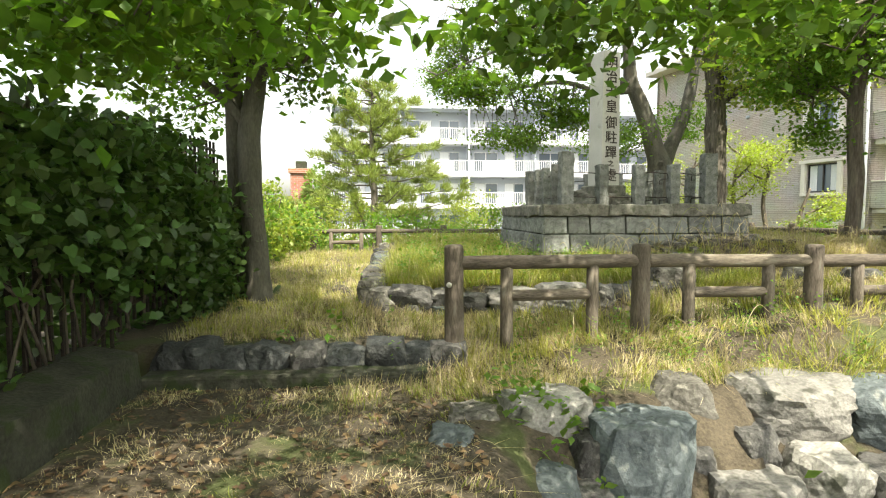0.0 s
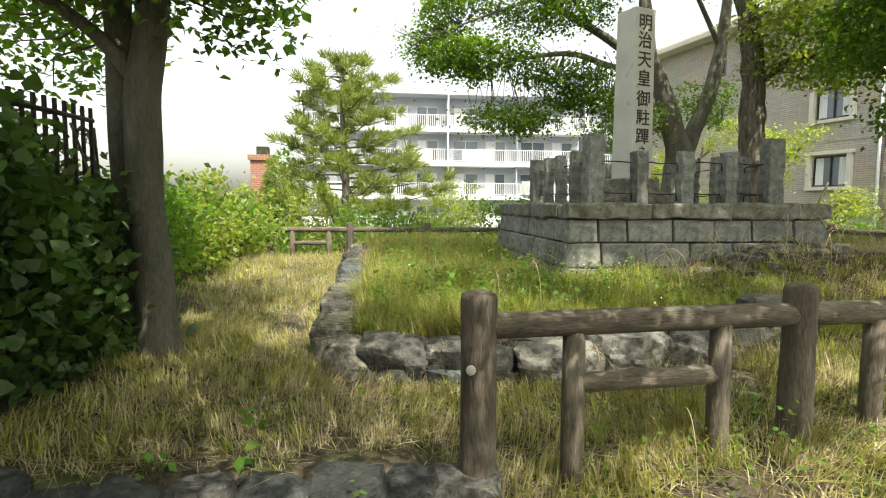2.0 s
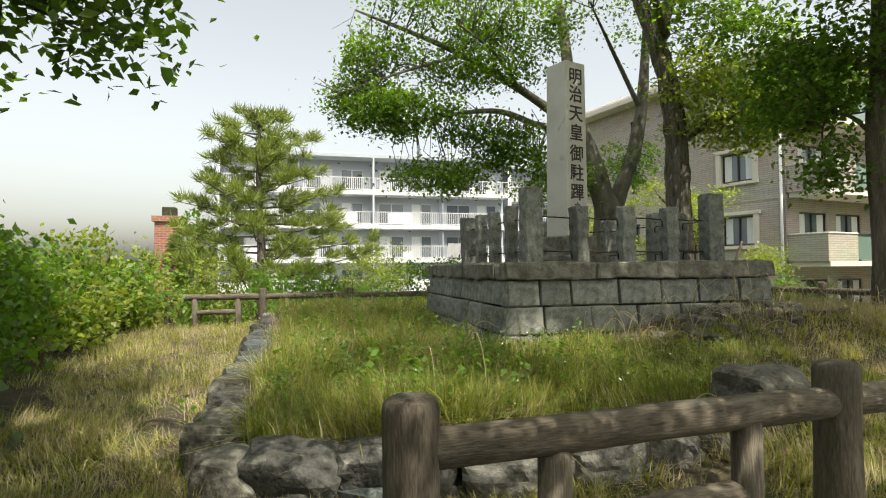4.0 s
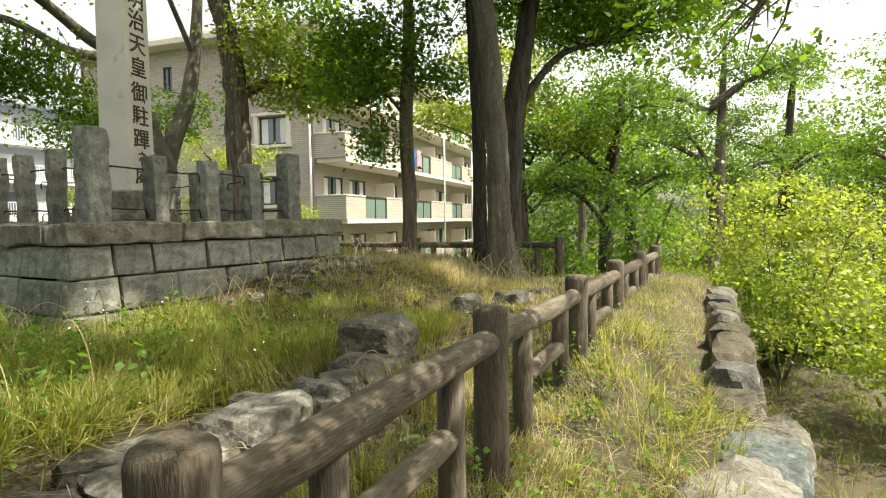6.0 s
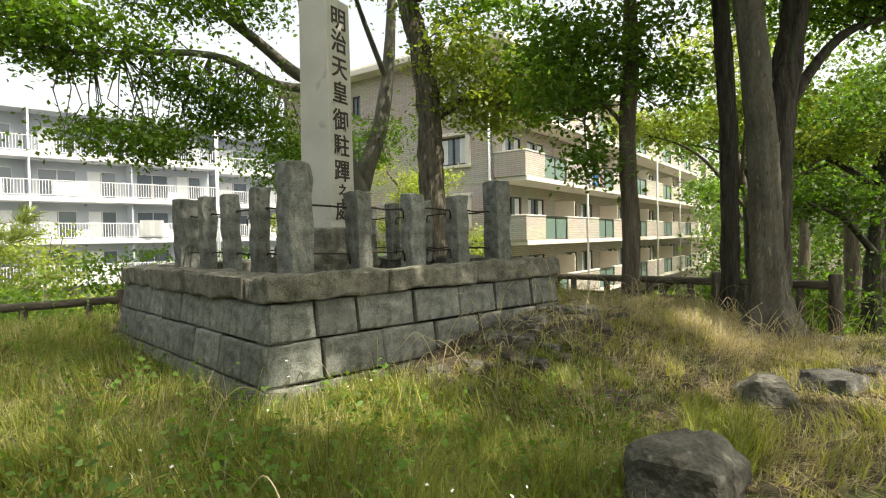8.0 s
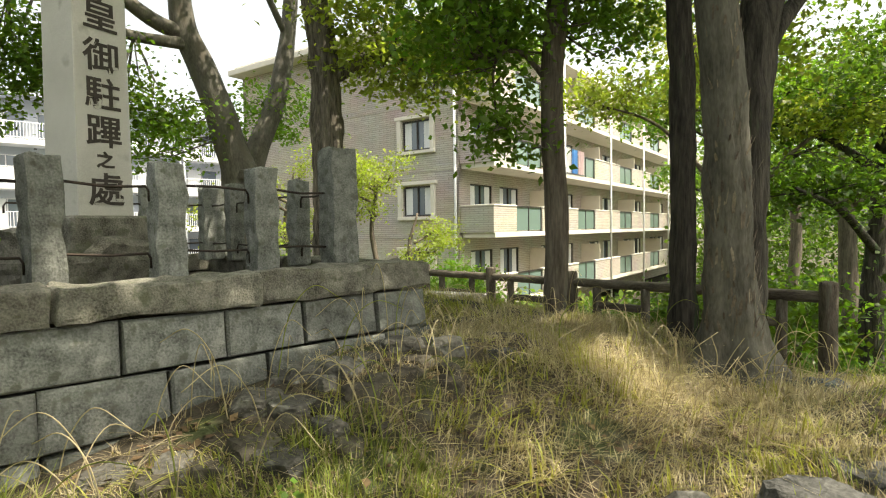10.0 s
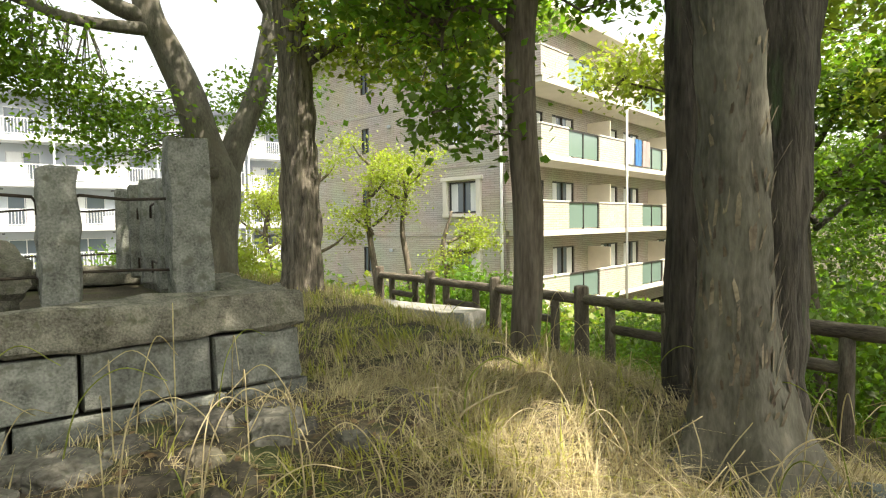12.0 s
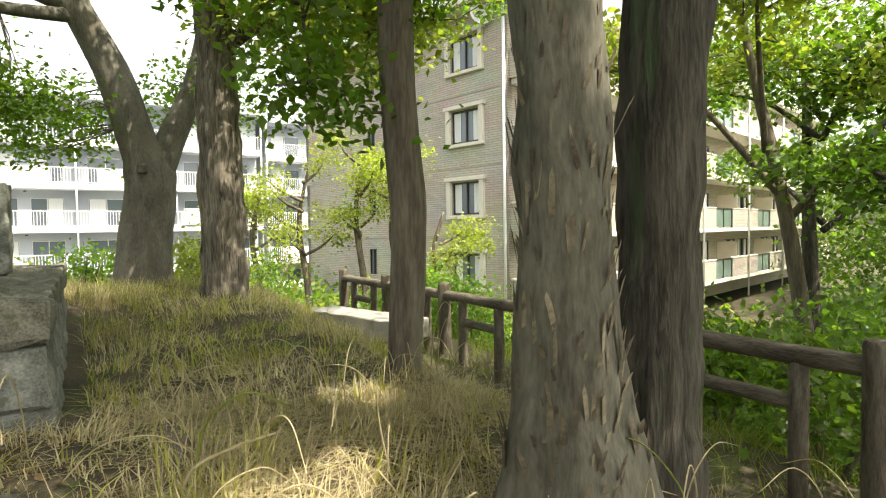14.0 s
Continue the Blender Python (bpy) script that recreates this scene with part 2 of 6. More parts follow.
def brick_material(name, c1, c2, mortar, wide, high):
    m = bpy.data.materials.new(name)
    m.use_nodes = True
    N, L = m.node_tree.nodes, m.node_tree.links
    bs = N["Principled BSDF"]
    co = N.new("ShaderNodeTexCoord")
    br = N.new("ShaderNodeTexBrick")
    L.new(co.outputs["UV"], br.inputs["Vector"])
    br.inputs["Color1"].default_value, br.inputs["Color2"].default_value, br.inputs["Mortar"].default_value = (*c1, 1), (*c2, 1), (*mortar, 1)
    br.inputs["Scale"].default_value = 1
    br.inputs["Brick Width"].default_value, br.inputs["Row Height"].default_value = wide, high
    br.inputs["Mortar Size"].default_value = 0.009
    n = N.new("ShaderNodeTexNoise"); n.inputs["Scale"].default_value = 0.7; n.inputs["Detail"].default_value = 5
    L.new(co.outputs["UV"], n.inputs["Vector"])
    mx = N.new("ShaderNodeMixRGB"); mx.blend_type = 'MULTIPLY'; mx.inputs["Fac"].default_value = 0.35
    L.new(br.outputs["Color"], mx.inputs["Color1"]); L.new(n.outputs["Color"], mx.inputs["Color2"])
    L.new(mx.outputs["Color"], bs.inputs["Base Color"])
    bp = N.new("ShaderNodeBump"); bp.inputs["Strength"].default_value = 0.6; bp.inputs["Distance"].default_value = 0.008; bp.invert = True
    L.new(br.outputs["Fac"], bp.inputs["Height"]); L.new(bp.outputs["Normal"], bs.inputs["Normal"])
    bs.inputs["Roughness"].default_value = 0.8
    return m


TILE_WALL = brick_material("tile_wall", (0.47, 0.425, 0.36), (0.55, 0.505, 0.435), (0.29, 0.265, 0.225), 0.42, 0.085)


# ---- mesh helpers ----
def mesh_of(bm, name, mat, smooth=False):
    me = bpy.data.meshes.new(name)
    bm.to_mesh(me)
    bm.free()
    if mat:
        me.materials.append(mat)
    if smooth:
        me.polygons.foreach_set("use_smooth", [True] * len(me.polygons))
    return me


def part(name, bm, mat, parent, label="", m=None, smooth=False):
    me = bm if isinstance(bm, bpy.types.Mesh) else mesh_of(bm, name, mat, smooth)
    ob = new(name, me)
    if parent:
        ob.parent = parent
    if m is not None:
        ob.matrix_basis = m
    if label:
        tagged(ob, label)
    return ob


def thing(name, place, label, category, group="", kind="", rz=0.0):
    ob = new(name)
    ob.empty_display_size = 0.1
    ob.matrix_basis = Matrix.LocRotScale(Vector(place), Euler((0, 0, radians(rz))), None)
    return tagged(ob, label, category, group, kind)


def box(w, d, h, bevel=0.0, at=(0, 0, 0), bm=None, segments=1):
    """A box standing on at, optionally with bevelled edges, added to bm."""
    own = bmesh.new()
    bmesh.ops.create_cube(own, size=1, matrix=Matrix.Translation((at[0], at[1], at[2] + h / 2)) @ Matrix.Diagonal((w, d, h, 1)))
    if bevel:
        bmesh.ops.bevel(own, geom=own.edges[:], offset=bevel, segments=segments, affect='EDGES', profile=0.6)
    if bm is None:
        return own
    tmp = bpy.data.meshes.new("tmp")
    own.to_mesh(tmp); own.free()
    bm.from_mesh(tmp)
    bpy.data.meshes.remove(tmp)
    return bm


def roughen(bm, amount, scale, seed=0.0):
    for v in bm.verts:
        p = v.co * scale + Vector((seed, seed * 0.7, seed * 1.3))
        v.co += Vector((noise.noise(p), noise.noise(p + Vector((9, 3, 1))), noise.noise(p + Vector((2, 8, 5))))) * amount
    return bm


def tube_arrays(points, radii, sides=10, wobble=0.0, seed=0.0, ridge=0.0, lobes=()):
    """Vertices and faces of a tapered tube along points."""
    pts = [Vector(p) for p in points]
    V, F = [], []
    ref = Vector((0.31, 0.77, 0.2))
    for i, p in enumerate(pts):
        d = (pts[min(i + 1, len(pts) - 1)] - pts[max(i - 1, 0)]).normalized()
        x = d.cross(ref).normalized()
        y = d.cross(x)
        for k in range(sides):
            an = 2 * math.pi * k / sides
            r = radii[i]
            if wobble:
                r *= 1 + wobble * noise.noise(Vector((math.cos(an) * 1.3 + seed, math.sin(an) * 1.3, p.z * 1.6 + i * 0.07))) \
                       + wobble * 0.5 * noise.noise(Vector((math.cos(an) * 4 + seed, math.sin(an) * 4, p.z * 1.1)))
            if ridge:
                r -= ridge * abs(noise.noise(Vector((math.cos(an) * 5 + seed, math.sin(an) * 5, p.z * 1.3)))) + ridge * .6 * abs(noise.noise(Vector((math.cos(an) * 11 + seed, math.sin(an) * 11, p.z * 3.5))))
            out = x * math.cos(an) + y * math.sin(an)
            if lobes:              # buttress roots: (bearing, reach, width in radians, height over which they fade)
                az = math.atan2(out.y, out.x)
                for bearing, reach, wide, tall in lobes:
                    off = (az - bearing + math.pi) % (2 * math.pi) - math.pi
                    r += reach * math.exp(-(off / wide) ** 2) * math.exp(-max(p.z, 0) / tall)
            V.append(p + out * r)
    n = len(pts)
    for i in range(n - 1):
        for k in range(sides):
            a, b = i * sides + k, i * sides + (k + 1) % sides
            F.append((a, b, b + sides, a + sides))
    F.append(tuple(range(sides))[::-1])
    F.append(tuple(range((n - 1) * sides, n * sides)))
    return V, F


def mesh_from(name, V, F, mat, smooth=True):
    me = bpy.data.meshes.new(name)
    me.from_pydata([tuple(v) for v in V], [], F)
    me.materials.append(mat)
    if smooth:
        me.polygons.foreach_set("use_smooth", [True] * len(me.polygons))
    me.update()
    return me


def smooth_line(points, steps=6):
    """A Catmull-Rom line through (x, y, z, r) rows."""
    p = [np.array(q, float) for q in points]
    p = [2 * p[0] - p[1]] + p + [2 * p[-1] - p[-2]]
    out = []
    for i in range(1, len(p) - 2):
        for k in range(steps):
            t = k / steps
            out.append(0.5 * (2 * p[i] + (p[i + 1] - p[i - 1]) * t + (2 * p[i - 1] - 5 * p[i] + 4 * p[i + 1] - p[i + 2]) * t * t
                              + (3 * p[i] - p[i - 1] - 3 * p[i + 1] + p[i + 2]) * t ** 3))
    out.append(p[-2])
    return out


def rock_mesh(name, size, seed, mat, flat=0.35, sub=3):
    """An angular stone: a rough ball cut back by a dozen planes, its top flattened."""
    rnd = random.Random(seed * 7.7 + 1)
    bm = bmesh.new()
    bmesh.ops.create_icosphere(bm, subdivisions=sub, radius=1.0)
    planes = [(Vector((0, 0, 1)), 0.78 + rnd.uniform(-.1, .05))]
    for sx in (-1, 1):
        planes.append((Vector((sx, rnd.uniform(-.25, .25), rnd.uniform(-.2, .25))).normalized(), rnd.uniform(.72, .86)))
        planes.append((Vector((rnd.uniform(-.25, .25), sx, rnd.uniform(-.2, .25))).normalized(), rnd.uniform(.72, .86)))
    for _ in range(9):
        d = Vector((rnd.gauss(0, 1), rnd.gauss(0, 1), rnd.gauss(0, .8))).normalized()
        planes.append((d, rnd.uniform(.74, .95)))
    o = Vector((seed * 3.1, seed * 1.7, seed * 0.9))
    for v in bm.verts:
        c = v.co.normalized()
        r = min([1.12] + [d / max(n.dot(c), 1e-3) for n, d in planes if n.dot(c) > .2])
        c = c * r
        c *= 1 + 0.09 * noise.noise(c * 2.2 + o) + 0.05 * noise.noise(c * 5 + o) + 0.045 * noise.noise(c * 11 + o)
        v.co = Vector((c.x * size[0] / 1.55, c.y * size[1] / 1.55, c.z * size[2] / 1.6))
    return mesh_of(bm, name, mat, False)


def stamp(V0, F0, mats, name, mat, smooth=False):
    """One mesh of many copies of a small mesh; mats is an (n, 3, 4) array."""
    V0 = np.asarray(V0, float)
    n, nv = len(mats), len(V0)
    V = np.einsum("nij,vj->nvi", mats[:, :, :3], V0) + mats[:, None, :, 3]
    F = (np.asarray(F0)[None] + (np.arange(n) * nv)[:, None, None]).reshape(-1, len(F0[0]))
    me = bpy.data.meshes.new(name)
    k = F.shape[1]
    me.vertices.add(n * nv)
    me.vertices.foreach_set("co", V.astype(np.float32).ravel())
    me.loops.add(F.size)
    me.loops.foreach_set("vertex_index", F.astype(np.int32).ravel())
    me.polygons.add(len(F))
    me.polygons.foreach_set("loop_start", np.arange(0, F.size, k, dtype=np.int32))
    me.polygons.foreach_set("loop_total", np.full(len(F), k, dtype=np.int32))
    me.materials.append(mat)
    me.update(calc_edges=True)
    me.validate()
    return me


RNG = np.random.default_rng(7)


def random_turns(n, tilt=1.0, rng=RNG):
    """n random rotation matrices; tilt 0 keeps leaves level, 1 is any way."""
    yaw, pit, rol = rng.uniform(0, 6.283, n), rng.normal(0, 0.9 * tilt, n), rng.normal(0, 0.9 * tilt, n)
    cy, sy, cp, sp, cr, sr = np.cos(yaw), np.sin(yaw), np.cos(pit), np.sin(pit), np.cos(rol), np.sin(rol)
    z, o = np.zeros(n), np.ones(n)
    Rz = np.stack([cy, -sy, z, sy, cy, z, z, z, o], 1).reshape(-1, 3, 3)
    Rx = np.stack([o, z, z, z, cp, -sp, z, sp, cp], 1).reshape(-1, 3, 3)
    Ry = np.stack([cr, z, sr, z, o, z, -sr, z, cr], 1).reshape(-1, 3, 3)
    return Rz @ Rx @ Ry


LEAF_V = [(0, 0, 0), (0.34, 0.42, 0.05), (0, 1, -0.06), (-0.34, 0.42, 0.05)]
LEAF_F = [(0, 1, 2, 3)]


def leaf_mesh(name, centres, size, mat, tilt=0.7, rng=RNG, shape=LEAF_V):
    n = len(centres)
    s = size * rng.uniform(0.6, 1.35, n)
    M = np.zeros((n, 3, 4))
    M[:, :, :3] = random_turns(n, tilt, rng) * s[:, None, None]
    M[:, :, 3] = centres
    return stamp(shape, [tuple(range(len(shape)))], M, name, mat)


def cloud(centre, radii, n, rng=RNG, hollow=0.3):
    """Points spread through a ragged ellipsoid."""
    d = rng.normal(size=(n, 3))
    d /= np.linalg.norm(d, axis=1)[:, None]
    r = (hollow + (1 - hollow) * rng.random(n)) ** 0.6
    return np.asarray(centre) + d * r[:, None] * np.asarray(radii)


# ---- ground: one sheet to the horizon ----
def spaced(lo, hi, step, far):
    mid = list(np.arange(lo, hi + 1e-6, step))
    out, d = [], step
    x = mid[-1]
    while x < far:
        d *= 1.25
        x += d
        out.append(x)
    neg, d, x = [], step, mid[0]
    while x > -far:
        d *= 1.25
        x -= d
        neg.append(x)
    return np.array(neg[::-1] + mid + out)


def build_ground():
    A, B = spaced(-4, 12, 0.12, 900), spaced(-2, 17, 0.12, 900)
    aa, bb = np.meshgrid(A, B)
    z = gz_ab(aa, bb)
    near = (np.abs(aa - 4) < 14) & (np.abs(bb - 7) < 16)
    for j, i in zip(*np.nonzero(near)):
        a, b = aa[j, i], bb[j, i]
        z[j, i] += 0.03 * noise.noise(Vector((a * 1.3, b * 1.3, 0))) + 0.015 * noise.noise(Vector((a * 5, b * 5, 3)))
    V = np.stack([aa * CT - bb * ST, aa * ST + bb * CT, z], -1).reshape(-1, 3)
    w = len(A)
    idx = np.arange(len(B) * w).reshape(len(B), w)
    F = np.stack([idx[:-1, :-1], idx[:-1, 1:], idx[1:, 1:], idx[1:, :-1]], -1).reshape(-1, 4)
    me = mesh_from("ground", V, F.tolist(), SOIL)
    ob = new("ground", me)
    tagged(ob, "dry sloping ground of soil, straw and thin grass", "ground", kind="structure")


build_ground()


# ---- monument platform ----
PA, PB, PS, PD, PTOP = 2.775, 8.44, 3.45, 3.70, 1.865      # front corner in the plan frame, width, depth, top height


def block_mesh(name, w, h, d, mat, seed):
    """A dressed block: its face in x-z, the face chamfered and slightly pillowed, depth to +y."""
    rnd = random.Random(seed)
    j = lambda s: rnd.uniform(-s, s)
    c = 0.007
    V = []
    for dx, dz in ((0, 0), (w, 0), (w, h), (0, h)):
        V.append((dx + j(.008), 0.018 + j(.004), dz + j(.008)))
    for sx, sz in ((1, 1), (-1, 1), (-1, -1), (1, -1)):
        dx, dz = (0 if sx > 0 else w), (0 if sz > 0 else h)
        V.append((dx + sx * (c + rnd.uniform(0, .012)), j(.008), dz + sz * (c + rnd.uniform(0, .01))))
    V.append((w / 2 + j(w * .2), -0.016 + j(.014), h / 2 + j(h * .2)))
    for dx, dz in ((0, 0), (w, 0), (w, h), (0, h)):
        V.append((dx, d, dz))
    F = [(0, 1, 5, 4), (1, 2, 6, 5), (2, 3, 7, 6), (3, 0, 4, 7), (4, 5, 8), (5, 6, 8), (6, 7, 8), (7, 4, 8),
         (0, 9, 10, 1), (1, 10, 11, 2), (2, 11, 12, 3), (3, 12, 9, 0), (9, 12, 11, 10)]
    return mesh_from(name, V, F, mat, False)


def build_platform():
    plat = thing("stone_platform", P(PA + PS / 2, PB + PD / 2, 0.7), "grey weathered granite block platform with a projecting cap course",
                 "platform", rz=10)
    rnd = random.Random(4)
    cap_h, row_h, batter = 0.185, (0.285, 0.30, 0.48), math.tan(radians(7.5))
    part("core_fill", box(PS - 0.5, PD - 0.5, 1.02, 0, (0, 0, -0.05)), SOIL, plat, "earth fill inside the platform")
    tilt = Matrix.Rotation(radians(-7.5), 4, 'X')
    zt = PTOP - 0.7 - cap_h
    for side in range(4):
        turn = Matrix.Rotation(radians(90 * side), 4, 'Z')
        half, deep = (PS / 2, PD / 2) if side % 2 == 0 else (PD / 2, PS / 2)
        # cap stones: the front and back courses run through to the corners
        lo, hi = (-half, half) if side % 2 == 0 else (-half + .34, half - .34)
        x, n = lo, 0
        while x < hi - 0.01:
            w = rnd.uniform(0.95, 1.5)
            if hi - x - w < 0.6:
                w = hi - x
            bm = box(w - 0.012, 0.34, cap_h, 0.024, segments=2)
            bmesh.ops.subdivide_edges(bm, edges=[e for e in bm.edges if e.calc_length() > 0.25], cuts=8, use_grid_fill=True)
            roughen(bm, 0.03, 4, side * 7 + n)
            roughen(bm, 0.02, 13, side * 3 + n)
            roughen(bm, 0.010, 34, side * 5 + n)
            part("cap_stone", bm, STONE_CAP, plat, m=turn @ Matrix.Translation((x + w / 2, -deep + 0.17 + rnd.uniform(-.012, .012), zt + rnd.uniform(-.008, .008))))
            x += w
            n += 1
        # battered block rows
        for r, h in enumerate(row_h):
            zr = zt - sum(row_h[:r + 1])
            out = batter * (zt - zr) - 0.045
            x, hi2 = -half - out + h * batter * .5, half + out - h * batter * .5
            while x < hi2 - 0.01:
                w = rnd.uniform(0.32, 0.60)
                if hi2 - x - w < 0.26:
                    w = hi2 - x
                me = block_mesh("block", w - 0.010, h - 0.010, 0.2, STONE, rnd.random())
                part("block", me, None, plat, m=turn @ Matrix.Translation((x + 0.005, -deep - out + rnd.uniform(-.006, .006), zr + 0.005)) @ tilt)
                x += w
    return plat


platform = build_platform()
RING = (4.515, 10.16, 1.235)      # middle of the ring of posts in the plan frame, half its side


def build_stone_fence():
    ring = thing("stone_fence", P(RING[0], RING[1], PTOP), "ring of rough grey granite posts joined by thin iron rods", "fence", rz=10)
    rnd = random.Random(11)
    half, n = RING[2], 4
    corner_heights = {(-1, -1): 0.88, (1, -1): 0.86, (1, 1): 0.72, (-1, 1): 0.74}

    def post(x, y, w, h):
        bm = box(w, w, h + 0.04, 0.016, (0, 0, -0.04), segments=2)
        bmesh.ops.subdivide_edges(bm, edges=[e for e in bm.edges if e.calc_length() > 0.1], cuts=6, use_grid_fill=True)
        roughen(bm, 0.02, 9, x * 3 + y)
        roughen(bm, 0.011, 26, x * 5 + y)
        part("post", bm, STONE, ring, m=Matrix.Translation((x, y, 0)) @ Euler((rnd.gauss(0, .012), rnd.gauss(0, .012), rnd.gauss(0, .05))).to_matrix().to_4x4(), smooth=False)

    spots = [-half + 2 * half * k / n for k in range(n + 1)]
    for (sx, sy), h in corner_heights.items():
        post(sx * half, sy * half, 0.215, h)
    for k in range(1, n):
        h = lambda: rnd.uniform(0.66, 0.73)
        post(spots[k], -half, 0.172, h())
        if k > 1:
            post(spots[k], half, 0.172, h())
        post(-half, spots[k], 0.145, h()); post(half, spots[k], 0.145, h())
    for side in range(4):
        turn = Matrix.Rotation(radians(90 * side), 4, 'Z')
        for k in range(n):
            x0, x1 = spots[k] + 0.075, spots[k + 1] - 0.075
            for z in (0.13, 0.53):
                pts = [(x0, -half + 0.02, z + 0.0), (x0 + .02, -half + .02, z + 0.012), ((x0 + x1) / 2, -half + 0.025, z + rnd.uniform(-.012, .016)), (x1 - .03, -half + .02, z), (x1 - .012, -half + .02, z - 0.03), (x1 - .012, -half + .02, z - 0.09)]
                V, F = tube_arrays([turn @ Vector(p) for p in pts], [0.0085] * 6, 6)
                part("rod", mesh_from("rod", V, F, IRON), None, ring)


build_stone_fence()


def build_obelisk():
    at = Vector((2.55, 10.80, PTOP))
    ob = thing("stone_monument", at, "tall pale granite monument with black carved inscription on boulder base", "monument", rz=28)
    me = rock_mesh("base_rock", (0.95, 0.85, 0.55), 5, STONE_CAP, 0.3, 4)
    part("base_rock", me, None, ob, "rough mossy boulder plinth", m=Matrix.Translation((0.05, 0.1, 0.05)))
    part("plinth", roughen(box(0.6, 0.58, 0.38, 0.02), 0.012, 6), STONE_CAP, ob)
    w, z0, z1 = 0.41, 0.36, 2.84
    bm = box(w, w, z1 - z0, 0, (0, 0, z0))
    top = [v for v in bm.verts if v.co.z > z1 - 0.01]
    for v in top:
        v.co.x *= 0.93; v.co.y *= 0.93
    f = bmesh.ops.extrude_face_region(bm, geom=[g for g in bm.faces if g.calc_center_median().z > z1 - 0.01])
    for v in [g for g in f["geom"] if isinstance(g, bmesh.types.BMVert)]:
        v.co.x *= 0.12; v.co.y *= 0.12; v.co.z += 0.075
    bmesh.ops.bevel(bm, geom=bm.edges[:], offset=0.006, segments=1, affect='EDGES')
    part("shaft", bm, STONE_PALE, ob, "smooth pale granite shaft")
    ink = material("carved_ink", (0.035, 0.03, 0.025), (0.07, 0.06, 0.05), 20, 80, 0.9, 0, 0)
    tx = bpy.data.curves.new("inscription", "FONT")
    rows = ((.088, 1), (.19, 1), (.30, 1), (.41, 1), (.53, 1), (.64, 1), (.75, 1), (.83, .5), (.92, 1))
    for (down, big), ch in zip(rows, "明治天皇御駐蹕之處"):
        tx = bpy.data.curves.new("inscription", "FONT")
        tx.body, tx.size, tx.extrude, tx.offset = ch, 0.27 * big, 0.002, 0.004
        tx.align_x, tx.align_y = 'CENTER', 'CENTER'
        o = bpy.data.objects.new("tmp", tx)
        me = bpy.data.meshes.new_from_object(o)
        bpy.data.objects.remove(o)
        me.materials.clear(); me.materials.append(ink)
        zc = z1 - down * (z1 - z0)
        y = -w / 2 * (1 - 0.07 * (zc - z0) / (z1 - z0)) - 0.003
        part("character", me, None, ob, "carved black character", m=Matrix.Translation((0, y, zc)) @ Euler((radians(90 + -0.37), 0, 0)).to_matrix().to_4x4() @ Matrix.Diagonal((1.0, 0.92, 1, 1)))


build_obelisk()


# ---- log fences ----
def log_mesh(name, length, r, seed, mat=None, taper=0.06):
    """A log along z from 0 to length, its ends rounded off."""
    rows = [(0, r * .86), (0.02, r * .98), (length * .25, r), (length * .5, r * (1 - taper / 2)), (length * .75, r * 1.0), (length - 0.02, r * (1 - taper)), (length, r * .84)]
    V, F = tube_arrays([(0.006 * math.sin(seed + 5 * z), 0, z) for z, _ in rows], [q for _, q in rows], 14, 0.07, seed)
    return mesh_from(name, V, F, mat or LOG)


def post_mesh(h, r, seed):
    rows = [(-0.25, r), (0.0, r), (h * .3, r * 1.02), (h * .6, r * 0.97), (h - 0.035, r), (h - 0.01, r * .93), (h, r * .72)]
    V, F = tube_arrays([(0, 0, z) for z, _ in rows], [q for _, q in rows], 16, 0.06, seed)
    return mesh_from("post", V, F, LOG)


def between(p, q):
    d = Vector(q) - Vector(p)
    return Matrix.Translation(p) @ d.to_track_quat("Z", "Y").to_matrix().to_4x4()


def log_fence(posts, label, seed, open_last=True, tops=None, low_from=0.27):
    """posts: plan places; between each two a top rail, two short posts and a low rail."""
    rnd = random.Random(seed)
    first = G(*posts[0])
    ob = thing("log_fence", first, label, "fence")
    inv = Matrix.Translation(-first)
    feet = [G(*p) for p in posts]
    H = 1.0
    heads = [Vector((f.x, f.y, (tops[i] if tops else f.z + H))) for i, f in enumerate(feet)]
    for i, f in enumerate(feet):
        part("post", post_mesh(heads[i].z - f.z, 0.083, seed + i), None, ob, m=inv @ Matrix.Translation(f))
    for i in range(len(posts) - 1):
        p, q = heads[i] - Vector((0, 0, 0.155)), heads[i + 1] - Vector((0, 0, 0.155))
        d = (q - p).normalized()
        part("rail", log_mesh("rail", (q - p).length - 0.1, 0.062, seed + i * 3.3), None, ob, m=inv @ between(p + d * 0.05, q))
        mids = []
        for k in (low_from, 1 - low_from):
            t = p.lerp(q, k)
            a, b = AB(t.x, t.y)
            z0 = gz(a, b)
            V, F = tube_arrays([(0, 0, z) for z in (-0.2, 0, (t.z - z0) * .5, t.z - z0 - 0.03)], [.055, .055, .056, .054], 12, 0.07, seed + i + k)
            part("short_post", mesh_from("short_post", V, F, LOG), None, ob, m=inv @ Matrix.Translation((t.x, t.y, z0)))
            mids.append(t)
        dz = Vector((0, 0, -0.29))
        m0, m1 = mids[0] + dz, mids[1] + dz
        dd = (m1 - m0).normalized()
        part("low_rail", log_mesh("low_rail", (m1 - m0).length - 0.06, 0.05, seed + i * 2.1), None, ob, m=inv @ between(m0 + dd * 0.03, m1))
    return ob


front_posts = [AB(0.20, 4.57), AB(1.86, 5.03), AB(3.55, 5.44), AB(5.25, 5.85), AB(7.0, 6.26), AB(8.77, 6.67)]
